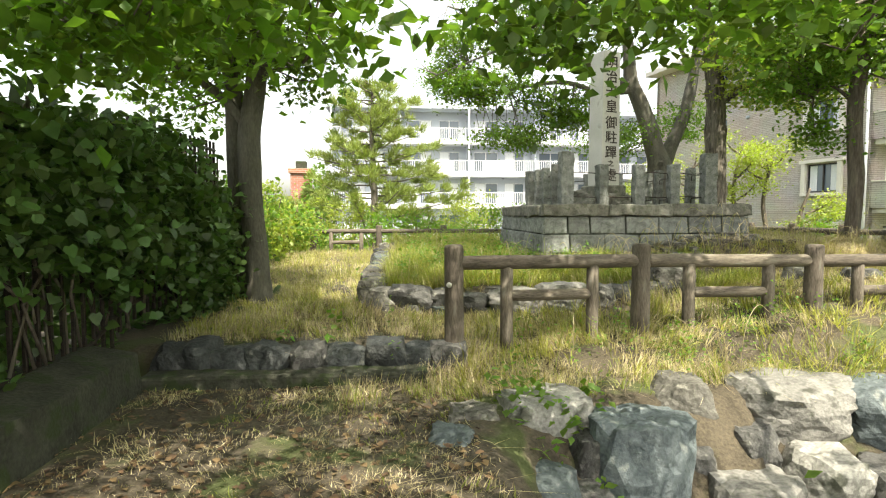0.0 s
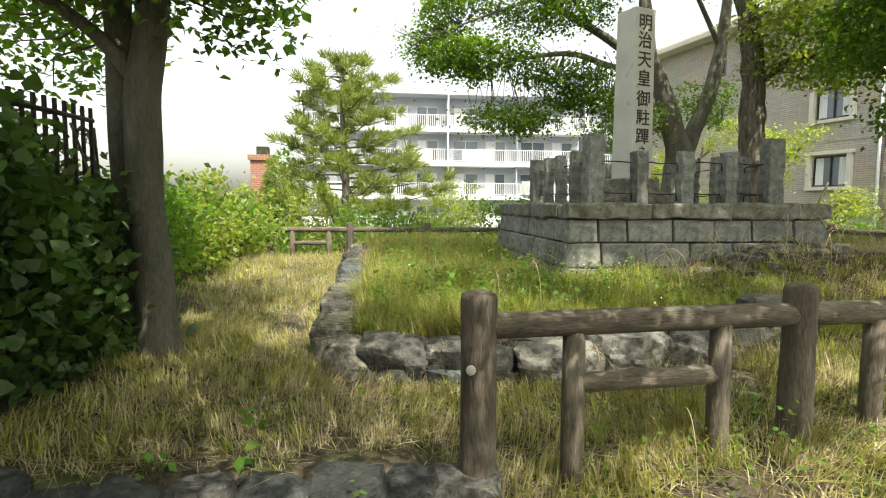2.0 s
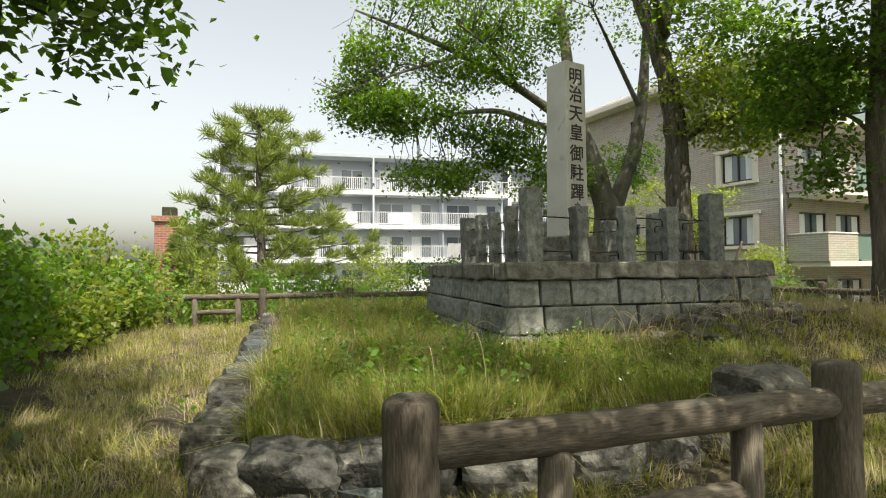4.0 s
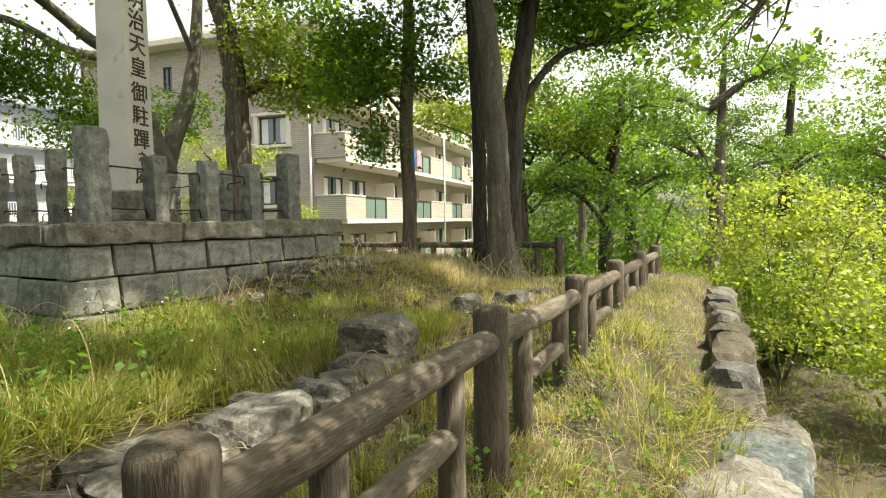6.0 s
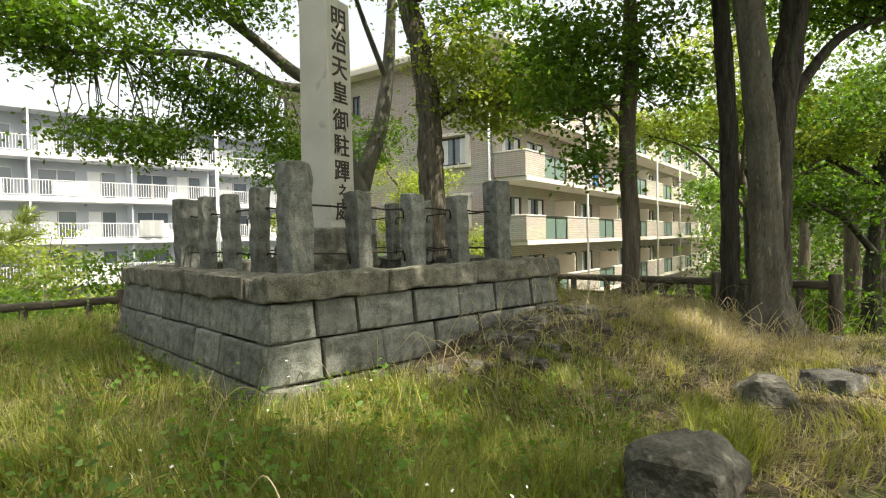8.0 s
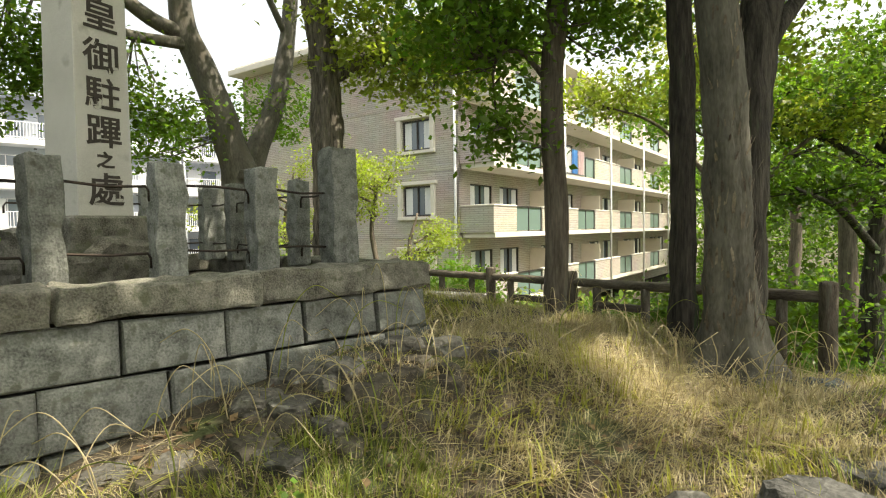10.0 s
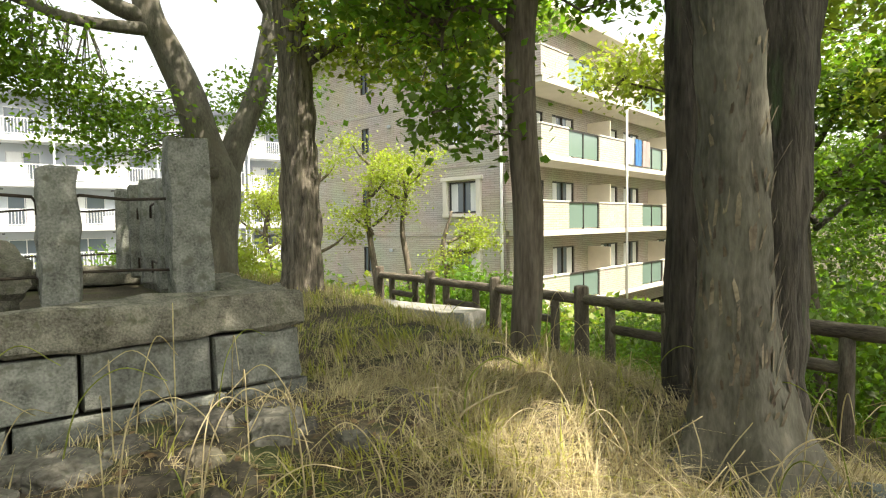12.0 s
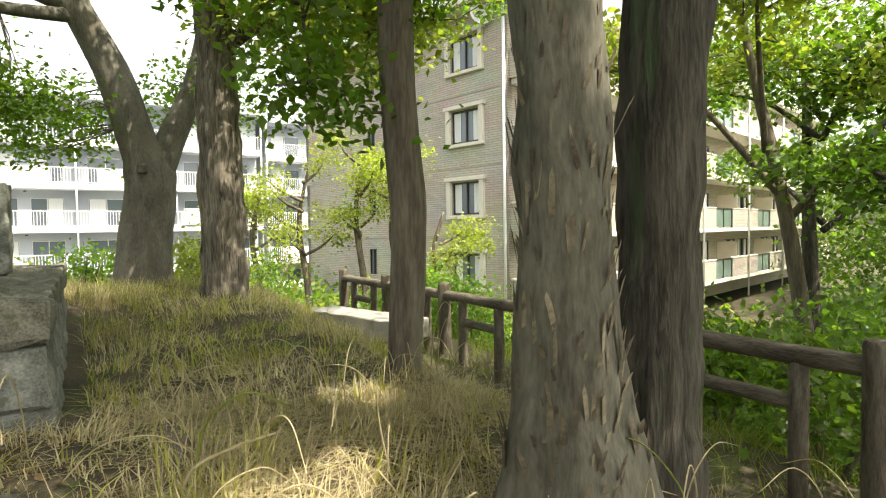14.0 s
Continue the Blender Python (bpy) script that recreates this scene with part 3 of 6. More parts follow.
log_fence(front_posts, "brown imitation-log concrete fence in dry grass beside the stone step", 3, tops=[1.455, 1.45, 1.43, 1.42, 1.41, 1.40])
side_posts = [AB(8.77, 6.67), AB(8.60, 8.27), AB(8.42, 9.8), AB(8.24, 11.32), AB(8.03, 12.86), AB(7.76, 14.4), AB(7.5, 16.05)]
log_fence(side_posts[1:], "brown imitation-log concrete fence along the wooded slope", 31, tops=[1.54, 1.52, 1.50, 1.49, 1.49, 1.48])
back_posts = [AB(7.5, 16.05)] + [AB(7.5 - 1.7 * k * CT - 0.0, 16.05 - 1.7 * k * ST) for k in range(1, 8)]
log_fence(back_posts[1:], "weathered imitation-log concrete fence at the back of the mound", 57, tops=[1.47, 1.45, 1.43, 1.42, 1.42, 1.42, 1.42])

# pale round cap let into the first post
cap_at = P(*AB(0.165, 4.49), 1.12)
V, F = tube_arrays([(0, 0, 0), (0, 0, .012), (0, 0, .018)], [.022, .022, .016], 14)
tagged(part("reflector", mesh_from("reflector", V, F, STONE_PALE), None, None, m=Matrix.LocRotScale(cap_at, Euler((radians(90), 0, radians(-8))), None)), "pale round disc fixed to a log fence post", "reflector")


# ---- apartment with tiled gable and balconies ----
def uv_box(w, d, h, at=(0, 0, 0)):
    """A box whose faces carry UVs in metres, for the tile courses."""
    bm = box(w, d, h, 0, at)
    uv = bm.loops.layers.uv.new()
    for f in bm.faces:
        n = f.normal
        for l in f.loops:
            c = l.vert.co
            l[uv].uv = (c.y, c.z) if abs(n.x) > .7 else ((c.x, c.z) if abs(n.y) > .7 else (c.x, c.y))
    return bm


def holed_wall(length, height, thick, holes):
    """A wall along x, its face at y = 0, with rectangular openings (x0, x1, z0, z1) through it."""
    xs = sorted({0, length, *(h[0] for h in holes), *(h[1] for h in holes)})
    zs = sorted({0, height, *(h[2] for h in holes), *(h[3] for h in holes)})
    bm = bmesh.new()
    for z0, z1 in zip(zs, zs[1:]):
        run = None
        for x0, x1 in zip(xs, xs[1:]):
            mx, mz = (x0 + x1) / 2, (z0 + z1) / 2
            solid = not any(h[0] < mx < h[1] and h[2] < mz < h[3] for h in holes)
            if solid and run is None:
                run = x0
            if run is not None and (not solid or x1 == length):
                end = x1 if solid else x0
                box(end - run, thick, z1 - z0, 0, ((run + end) / 2, thick / 2, z0), bm)
                run = None
    uv = bm.loops.layers.uv.new()
    for f in bm.faces:
        n = f.normal
        for l in f.loops:
            c = l.vert.co
            l[uv].uv = (c.y, c.z) if abs(n.x) > .7 else ((c.x, c.z) if abs(n.y) > .7 else (c.x, c.y))
    return bm


def window_part(parent, m, w, h, framed=True, curtain=True, panes=2):
    """A window in its wall plane: x along the wall, y into it, origin at the middle of the sill."""
    win = part("window", box(w, 0.03, h, 0, (0, 0.13, 0)), PANE, parent, m=m)
    fr = bmesh.new()
    for x, ww in ((-w / 2, .06), (w / 2, .06), (0, .05)):
        box(ww, 0.07, h, 0, (x, 0.08, 0), fr)
    box(w, 0.07, 0.05, 0, (0, 0.081, 0), fr); box(w, 0.07, 0.05, 0, (0, 0.081, h - .05), fr)
    part("frame", fr, DARK_FRAME, win)
    if curtain:
        for x0 in (-w * .46, w * .22):
            V = [(x0 + k * w * .02, 0.1 + 0.009 * (k % 2), zz) for zz in (.07, h - .07) for k in range(13)]
            F = [(k, k + 1, k + 14, k + 13) for k in range(12)]
            part("curtain", mesh_from("curtain", V, F, CURTAIN, False), None, win)
    if framed:
        su = bmesh.new()
        for x in (-w / 2 - .13, w / 2 + .13):
            box(.2, 0.16, h + .1, .01, (x, -.05, -.05), su)
        box(w + .62, 0.2, .14, .01, (0, -.06, h + .05), su); box(w + .5, 0.18, .12, .01, (0, -.05, -.16), su)
        part("surround", su, CREAM, win, "cream render window surround")
    return win


def build_tiled_apartment():
    LEN, DEP, ZB, ZT = 40.0, 13.5, -2.0, 10.1
    ob = thing("apartment_building", Vector((15.15, 23.69, ZB)), "four-storey apartment block in beige tile with deep balconies", "building", rz=21)
    # local x along the balcony facade, y back along the gable
    levels = (-0.85, 1.85, 4.55, 7.25)
    UNIT, GAB = 6.55, (2.05, 7.9)
    front, side = [], []
    for lv in levels:
        z = lv - ZB
        side += [(DEP - 2.05 - .725, DEP - 2.05 + .725, z + .8, z + 2.02), (DEP - 7.9 - .275, DEP - 7.9 + .275, z + .95, z + 2.1)]
        for u in range(6):
            front += [(.1 + u * UNIT + c - .875, .1 + u * UNIT + c + .875, z + .12, z + 2.07) for c in (1.6, 4.0)]
    part("core", box(LEN - .5, DEP - .5, ZT - ZB - .1, 0, (LEN / 2, DEP / 2, 0)), INTERIOR, ob)
    part("wall", holed_wall(LEN, ZT - ZB, .25, front), TILE_WALL, ob, m=Matrix.Identity(4))
    part("wall", holed_wall(DEP, ZT - ZB, .25, side), TILE_WALL, ob, m=Matrix.Translation((0, DEP, 0)) @ Matrix.Rotation(radians(-90), 4, 'Z') @ Matrix.Translation((0, 0, 0)))
    part("wall", uv_box(LEN, .25, ZT - ZB, (LEN / 2, DEP - .125, 0)), TILE_WALL, ob)
    roof = box(LEN + 1.6, DEP + 1.2, 0.28, 0.02, (LEN / 2, DEP / 2 - 0.5, ZT - ZB))
    box(LEN + 1.2, DEP + .6, 0.16, 0.02, (LEN / 2, DEP / 2 - .5, ZT - ZB + .28), roof)
    part("roof", roof, CREAM, ob, "cream flat roof slab with deep eaves")
    gable = Matrix.Rotation(radians(-90), 4, 'Z')
    for lv in levels:
        z = lv - ZB
        for y, w in ((2.05, 1.45), ):
            window_part(ob, Matrix.Translation((0, y, z + 0.80)) @ gable, w, 1.22)
        window_part(ob, Matrix.Translation((0, 7.9, z + 0.95)) @ gable, 0.55, 1.15, framed=False, curtain=False)
        part("vent_hood", box(.12, .16, .14, .02, (-.06, 6.2, z + 1.9)), WHITE_SHADED, ob)
        # band course
        part("band_course", uv_box(.02, DEP, .2, (-.008, DEP / 2, z - .12)), TILE_WALL, ob)
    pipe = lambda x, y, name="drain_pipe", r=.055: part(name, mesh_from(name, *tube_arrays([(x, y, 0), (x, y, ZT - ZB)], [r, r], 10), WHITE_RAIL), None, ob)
    pipe(-.07, .12)
    # balconies: per flat a solid tiled parapet, a green glazed panel, a divider and doors
    for lv in levels:
        z = lv - ZB
        part("balcony_slab", box(LEN - .2, 1.5, .2, .01, (LEN / 2 + .1, -.75, z - .1)), CREAM, ob, "cream balcony slab edge")
        par = uv_box(.14, 1.36, 1.02, (.17, -.68, z + .1))
        part("parapet", par, TILE_WALL, ob)
        part("coping", box(.2, 1.45, .06, .01, (.17, -.72, z + 1.12)), CREAM, ob)
        for u in range(6):
            x0 = .1 + u * UNIT
            for s0, s1 in ((0 if u == 0 else 0, 1.85), (4.25, UNIT)):
                part("parapet", uv_box(s1 - s0, .14, 1.02, (x0 + (s0 + s1) / 2, -1.43, z + .1)), TILE_WALL, ob)
                part("coping", box(s1 - s0, .2, .06, .01, (x0 + (s0 + s1) / 2, -1.43, z + 1.12)), CREAM, ob)
            gl = part("glazed_panel", box(2.36, .03, .95, 0, (x0 + 3.05, -1.4, z + .16)), PANE_GREEN, ob, "green glazed balcony panel")
            fr = bmesh.new()
            for xx in (-1.2, 0, 1.2):
                box(.05, .06, 1.0, 0, (x0 + 3.05 + xx, -1.42, z + .12), fr)
            box(2.4, .07, .06, 0, (x0 + 3.05, -1.42, z + 1.1), fr)
            part("frame", fr, DARK_FRAME, gl)
            part("divider", box(.05, 1.1, 1.9, .01, (x0 + UNIT - .6, -.6, z + .1)), BEIGE_WALL, ob)
            window_part(ob, Matrix.Translation((x0 + 1.6, 0, z + .12)), 1.75, 1.95, framed=False)
            window_part(ob, Matrix.Translation((x0 + 4.0, 0, z + .12)), 1.75, 1.95, framed=False)
            if u < 5 and lv == levels[0]:
                pipe(x0 + UNIT + .1, -1.56, "down_pipe", .05)
    # rounded dish on the roof corner
    V, F = tube_arrays([(-.45, .55, ZT - ZB - .3), (-.45, .55, ZT - ZB + .1)], [.025, .025], 6)
    mast = part("mast", mesh_from("mast", V, F, SILVER), None, ob)
    bm = bmesh.new()
    bmesh.ops.create_uvsphere(bm, u_segments=24, v_segments=10, radius=.5)
    bmesh.ops.delete(bm, geom=[v for v in bm.verts if v.co.z > -.2], context='VERTS')
    bmesh.ops.solidify(bm, geom=bm.faces[:], thickness=.02)
    part("satellite_dish", bm, WHITE_RAIL, ob, "round white satellite dish", m=Matrix.Translation((-.55, .6, ZT - ZB - .35)) @ Euler((radians(80), 0, radians(-35))).to_matrix().to_4x4(), smooth=True)
    # washing on a balcony
    for k, c in enumerate(((.75, .75, .74), (.12, .34, .70), (.72, .56, .55))):
        m = material("cloth", tuple(q * .85 for q in c), c, 4, 50, .9, .2, .01)
        bm = bmesh.new()
        bmesh.ops.create_grid(bm, x_segments=6, y_segments=8, size=.5)
        for v in bm.verts:
            v.co = Vector((v.co.x * (.9 if k != 1 else .75), .04 * math.sin(v.co.x * 14), v.co.y * 1.15))
        bmesh.ops.solidify(bm, geom=bm.faces[:], thickness=.012)
        tagged(part("towel", bm, m, None, m=ob.matrix_basis @ Matrix.Translation((7.1 + k * .85, -1.56, 4.55 - ZB + .75))),
               ("white bath towel hanging over a balcony parapet", "bright blue bath towel hanging over a balcony parapet", "pale pink bath towel hanging over a balcony parapet")[k], "towel", "washing")
    return ob


build_tiled_apartment()


def build_white_apartment(at, length, label, flats, seed, z_levels=(-3.0, -.3, 2.4, 5.1, 7.8), top=10.6, rz=10):
    ob = thing("apartment_building", Vector((at[0], at[1], -3.0)), label, "building", rz=rz)
    Z0 = -3.0
    unit = length / flats
    holes = [(u * unit + c - w / 2, u * unit + c + w / 2, lv - Z0 + .15, lv - Z0 + 2.0) for lv in z_levels for u in range(flats) for c, w in ((unit * .3, unit * .36), (unit * .74, unit * .3))]
    part("core", box(length - .4, 8.4, top - Z0 - .2, 0, (length / 2, 4.6, 0)), INTERIOR, ob)
    part("wall", holed_wall(length, top - Z0 - .1, .2, holes), WHITE_SHADED, ob)
    part("wall", box(.2, 8.8, top - Z0 - .1, 0, (.1, 4.6, 0)), WHITE_SHADED, ob)
    part("wall", box(.2, 8.8, top - Z0 - .1, 0, (length - .1, 4.6, 0)), WHITE_SHADED, ob)
    part("roof", box(length + .8, 11, .3, .02, (length / 2, 3.9, top - Z0 - .1)), WHITE_SHADED, ob)
    rnd = random.Random(seed)
    for lv in z_levels:
        z = lv - Z0
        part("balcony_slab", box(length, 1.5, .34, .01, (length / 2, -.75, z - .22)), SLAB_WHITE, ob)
        for u in range(flats):
            x0 = u * unit
            part("partition", box(.09, 1.3, 2.3, 0, (x0 + .05, -.65, z + .1)), WHITE_SHADED, ob)
            for xx, w, h in ((unit * .3, unit * .36, 1.85), (unit * .74, unit * .3, 1.85)):
                win = part("window", box(w, .04, h, 0, (x0 + xx, .12, z + .15)), PANE, ob)
                fr = bmesh.new()
                for q in (-w / 2, 0, w / 2):
                    box(.06, .06, h, 0, (x0 + xx + q, .07, z + .15), fr)
                box(w, .06, .06, 0, (x0 + xx, .071, z + h + .08), fr)
                part("frame", fr, SILVER, win)
                if rnd.random() < .6:
                    part("curtain", box(w * .44, .02, h - .1, 0, (x0 + xx + (w * .25 if rnd.random() < .5 else -w * .25), .085, z + .18)), CURTAIN, win)
            # railing of this flat: rails, bars and one solid stretch
            ra = bmesh.new()
            for zz in (.18, 1.1):
                box(unit, .045, .045, 0, (x0 + unit / 2, -1.46, z + zz), ra)
            for k in range(int(unit / .16)):
                box(.03, .02, .92, 0, (x0 + .08 + k * .16, -1.46, z + .2), ra)
            part("railing", ra, WHITE_RAIL, ob)
            if rnd.random() < .45:
                part("railing_panel", box(unit * .34, .02, .85, 0, (x0 + unit * rnd.uniform(.2, .75), -1.42, z + .22)), WHITE_RAIL, ob)
            if rnd.random() < .35:
                part("cooling_unit", box(.75, .3, .6, .02, (x0 + unit * .52, -.4, z + .1)), WHITE_RAIL, ob)
            part("lamp", box(.16, .16, .07, .01, (x0 + unit * .55, -.5, z + 2.32)), DARK_FRAME, ob)
    for k in range(flats // 2 + 1):
        x = min(k * 2 * unit, length - .1)
        part("drain_pipe", mesh_from("drain_pipe", *tube_arrays([(x + .06, -1.55, 0), (x + .06, -1.55, top - Z0)], [.05, .05], 8), WHITE_RAIL), None, ob)
    return ob


build_white_apartment((-13.6, 47.1), 23.0, "long white four-storey apartment block with railed balconies", 4, 5)
build_white_apartment((9.6, 53.5), 13.0, "set-back wing of the white apartment block with railed balconies", 2, 8)


# ---- stones ----
def stone_row(name, label, category, spots, mats, seed, sub=3):
    """spots: rows of (a, b, top z, wide, deep, high, turn). Each stone is a piece of the wall."""
    rnd = random.Random(seed)
    a0, b0 = spots[0][:2]
    at = G(a0, b0)
    ob = thing(name, at, label, category)
    for i, (a, b, zt, w, d, h, t) in enumerate(spots):
        m = rnd.choice(mats)
        p = P(a, b, zt - h * 0.46) - at
        part("stone", rock_mesh("stone", (w, d, h), seed + i * 1.37, m, 0.32, sub), None, ob,
             m=Matrix.LocRotScale(p, Euler((rnd.gauss(0, .06), rnd.gauss(0, .06), radians(10 + t))), None))
    return ob


def boulder(a, b, zt, size, mat, label, turn=0, seed=1, name="boulder", flat=.35):
    ob = part(name, rock_mesh(name, size, seed, mat, flat, 4), None, None,
              m=Matrix.LocRotScale(P(a, b, zt - size[2] * .46), Euler((0, 0, radians(turn + 10))), None))
    return tagged(ob, label, "rock")


rr = random.Random(21)
spots, a = [], -1.45
while a < 0.95:
    w = rr.uniform(.2, .40)
    spots.append((a + w / 2, 4.42 + rr.uniform(-.03, .03) + .05 * (a > 0.4), .645 + rr.uniform(-.035, .025), w + .04, .36, .36, rr.uniform(-14, 14)))
    a += w
stone_row("stone_step", "low step of mortared dark and pale fieldstones across the path", "step", spots, [ROCK_SHADED, ROCK_SHADED, ROCK_SHADED, ROCK_DARK], 5, 3)
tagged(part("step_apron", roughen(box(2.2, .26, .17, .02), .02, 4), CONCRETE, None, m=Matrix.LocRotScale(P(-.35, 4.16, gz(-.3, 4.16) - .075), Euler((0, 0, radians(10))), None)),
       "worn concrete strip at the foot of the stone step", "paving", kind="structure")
spots, a = [], 0.2
while a < 3.1:
    w = rr.uniform(.2, .46)
    bb = 5.95 - .03 * a + rr.uniform(-.06, .06) - .12 * (a > 1.5)
    zt = .88 + .02 * a + rr.uniform(-.06, .03)
    spots.append((a + w / 2, bb, zt, w + .05, rr.uniform(.26, .42), rr.uniform(.24, .34), rr.uniform(-25, 25)))
    for q in (.17, .31):
        spots.append((a + w / 2 + rr.uniform(-.12, .12), bb - .05 - .1 * q, zt - q, w * rr.uniform(.7, 1.1), .34, rr.uniform(.2, .28), rr.uniform(-25, 25)))
    a += w
b = 6.3
while b < 14.2:
    w = rr.uniform(.22, .46)
    spots.append((.22 + rr.uniform(-.05, .05), b + w / 2, .90 + .012 * (b - 6) + rr.uniform(-.04, .03), .36, w + .05, .34, rr.uniform(-16, 16)))
    spots.append((.52 + rr.uniform(-.05, .05), b + w / 2, .87 + .012 * (b - 6) + rr.uniform(-.04, .02), .3, w, .24, rr.uniform(-16, 16)))
    b += w
stone_row("stone_edging", "low dry-stone wall of grey fieldstones edging the raised grass bed", "wall", spots, [ROCK, ROCK, ROCK_DARK, ROCK_DARK, ROCK_BLUE], 15)
boulder(3.58, 5.92, 1.15, (.46, .42, .34), ROCK, "flat-topped lichen-spotted stone on a heap of stones", 12, 3)
boulder(3.50, 5.86, .93, (.52, .46, .36), ROCK_DARK, "dark jagged boulder under a flat-topped stone", 15, 17)
boulder(3.30, 5.70, .84, (.30, .28, .34), ROCK, "grey weathered boulder beside a darker jagged one", -20, 7)
boulder(3.05, 5.74, .86, (.30, .34, .4), ROCK_DARK, "dark narrow stone standing in the bed's edge", 30, 27)
boulder(2.72, 5.72, .90, (.30, .36, .42), ROCK, "upright grey stone in the bed's edge", -10, 28)
boulder(2.28, 5.70, .95, (.50, .42, .40), ROCK_PALE, "flat-topped pale boulder at the end of a stone wall", 5, 12)
boulder(1.78, 5.72, .90, (.54, .44, .36), ROCK_PALE, "long pale flat boulder in the bed's edge", -4, 33)
boulder(5.35, 6.12, 1.08, (.42, .36, .4), ROCK, "pale grey boulder half sunk in straw", 30, 9)
boulder(5.85, 5.85, 1.08, (.46, .40, .42), ROCK_DARK, "dark boulder half sunk in straw", 0, 11)
boulder(6.35, 5.72, 1.05, (.36, .34, .3), ROCK_DARK, "small dark boulder half sunk in straw", 40, 14)
boulder(8.15, 6.32, .98, (.36, .30, .34), ROCK_BLUE, "rounded blue-grey boulder beside the log fence", 40, 19)
boulder(8.9, 6.3, .86, (.4, .34, .3), ROCK_DARK, "small dark rounded boulder in dry grass", 10, 23)
for k in range(24):
    a, b = rr.uniform(3.5, 6.1), rr.uniform(7.5, 8.2)
    s = rr.uniform(.10, .24)
    boulder(a, b, gz(a, b) + rr.uniform(.02, .06), (s * 1.2, s, s * .8), ROCK, "loose rubble stone on the bank below the platform", rr.uniform(0, 180), 30 + k, "rubble_stone")
spots, a = [], 3.75
while a < 5.75:
    w = rr.uniform(.12, .26)
    bb = 7.72 + .10 * math.sin(a * 2.3) + rr.uniform(-.04, .04) + .05 * (a - 3.7)
    spots.append((a + w / 2, bb, gz(a + w / 2, bb) + rr.uniform(.02, .06), w + .01, rr.uniform(.14, .2), rr.uniform(.14, .18), rr.uniform(-25, 25)))
    if rr.random() < .6:
        spots.append((a + w / 2 + rr.uniform(-.08, .08), bb - rr.uniform(.2, .3), gz(a, bb - .25) + rr.uniform(.02, .05), w * .8, .16, .14, rr.uniform(-40, 40)))
    a += w
stone_row("cobble_edging", "loose edging of rounded brown cobbles below the stone platform", "edging", spots, [COBBLE], 71)
# stones of the lower bank, seen from the path
bank = [(1.50, 3.52, .47, .66, .56, .44, ROCK_PALE), (.84, 3.02, .40, .26, .34, .36, ROCK_BLUE), (.86, 2.68, .34, .27, .36, .36, ROCK_BLUE), (1.28, 2.92, .22, .52, .5, .26, ROCK_BLUE),
        (2.08, 3.26, .38, .68, .56, .86, ROCK_BLUE), (2.56, 3.62, .50, .40, .40, .5, ROCK), (3.36, 3.62, .52, .86, .56, .44, ROCK_PALE), (2.80, 3.12, .04, .62, .5, .60, ROCK_PALE),
        (3.40, 3.22, .12, .58, .5, .5, ROCK_PALE), (2.50, 3.34, .16, .30, .3, .34, ROCK_DARK), (4.05, 3.55, .48, .6, .5, .5, ROCK_BLUE), (1.62, 2.95, .06, .34, .4, .4, ROCK_DARK), (2.30, 2.8, -.12, .6, .5, .5, ROCK_DARK),
        (1.02, 3.40, .42, .34, .36, .3, ROCK), (4.6, 3.5, .42, .6, .45, .6, ROCK), (3.85, 3.1, .06, .6, .5, .6, ROCK_DARK), (2.98, 3.40, .26, .34, .3, .36, ROCK_DARK), (1.74, 3.24, .26, .26, .3, .4, ROCK_DARK), (3.1, 2.95, -.2, .4, .4, .5, ROCK_DARK)]
for k, (a, b, zt, w, d, h, m) in enumerate(bank):
    boulder(a, b, zt, (w, d, h), m, {"rock_pale": "pale sunlit boulder set in the grassy bank", "rock_blue": "blue-grey streaked boulder set in the grassy bank"}.get(m.name, "dark boulder set in the grassy bank"), rr.uniform(-15, 15), 60 + k)
spots, a = [], 4.75
while a < 9.6:
    w = rr.uniform(.5, .8)
    zt = gz(a, 4.3 + .075 * (a - 4.7))
    spots.append((a + w / 2, 3.72 + .08 * (a - 4.7) + rr.uniform(-.02, .02), zt - .15, w + .2, .36, .45, rr.uniform(-3, 3)))
    spots.append((a + w / 2, 3.66 + .08 * (a - 4.7), zt - .45, w, .42, .8, rr.uniform(-5, 5)))
    a += w
stone_row("retaining_wall", "mossy stone retaining wall below the log fence", "wall", spots, [ROCK_DARK, COBBLE, ROCK], 44)


# ---- bench ----
def build_bench():
    p, q = P(*AB(6.75, 13.95), 0), P(*AB(7.42, 12.55), 0)
    c = (p + q) / 2
    d = (q - p)
    z = 1.12
    ob = thing("stone_bench", Vector((c.x, c.y, gz(*AB(c.x, c.y)))), "long low weathered stone slab bench beside the log fence", "bench", rz=math.degrees(math.atan2(d.y, d.x)))
    h = z - ob.location.z
    slab = box(d.length + .25, .5, .24, .02, (0, 0, h - .24), segments=2)
    bmesh.ops.subdivide_edges(slab, edges=[e for e in slab.edges if e.calc_length() > .3], cuts=5, use_grid_fill=True)
    part("slab", roughen(roughen(slab, .02, 5), .012, 16), CONCRETE_PALE, ob)
    for x in (-.55, .55):
        part("support", roughen(box(.3, .4, h - .16 + .15, .02, (x, 0, -.15)), .01, 6), STONE_CAP, ob)


build_bench()


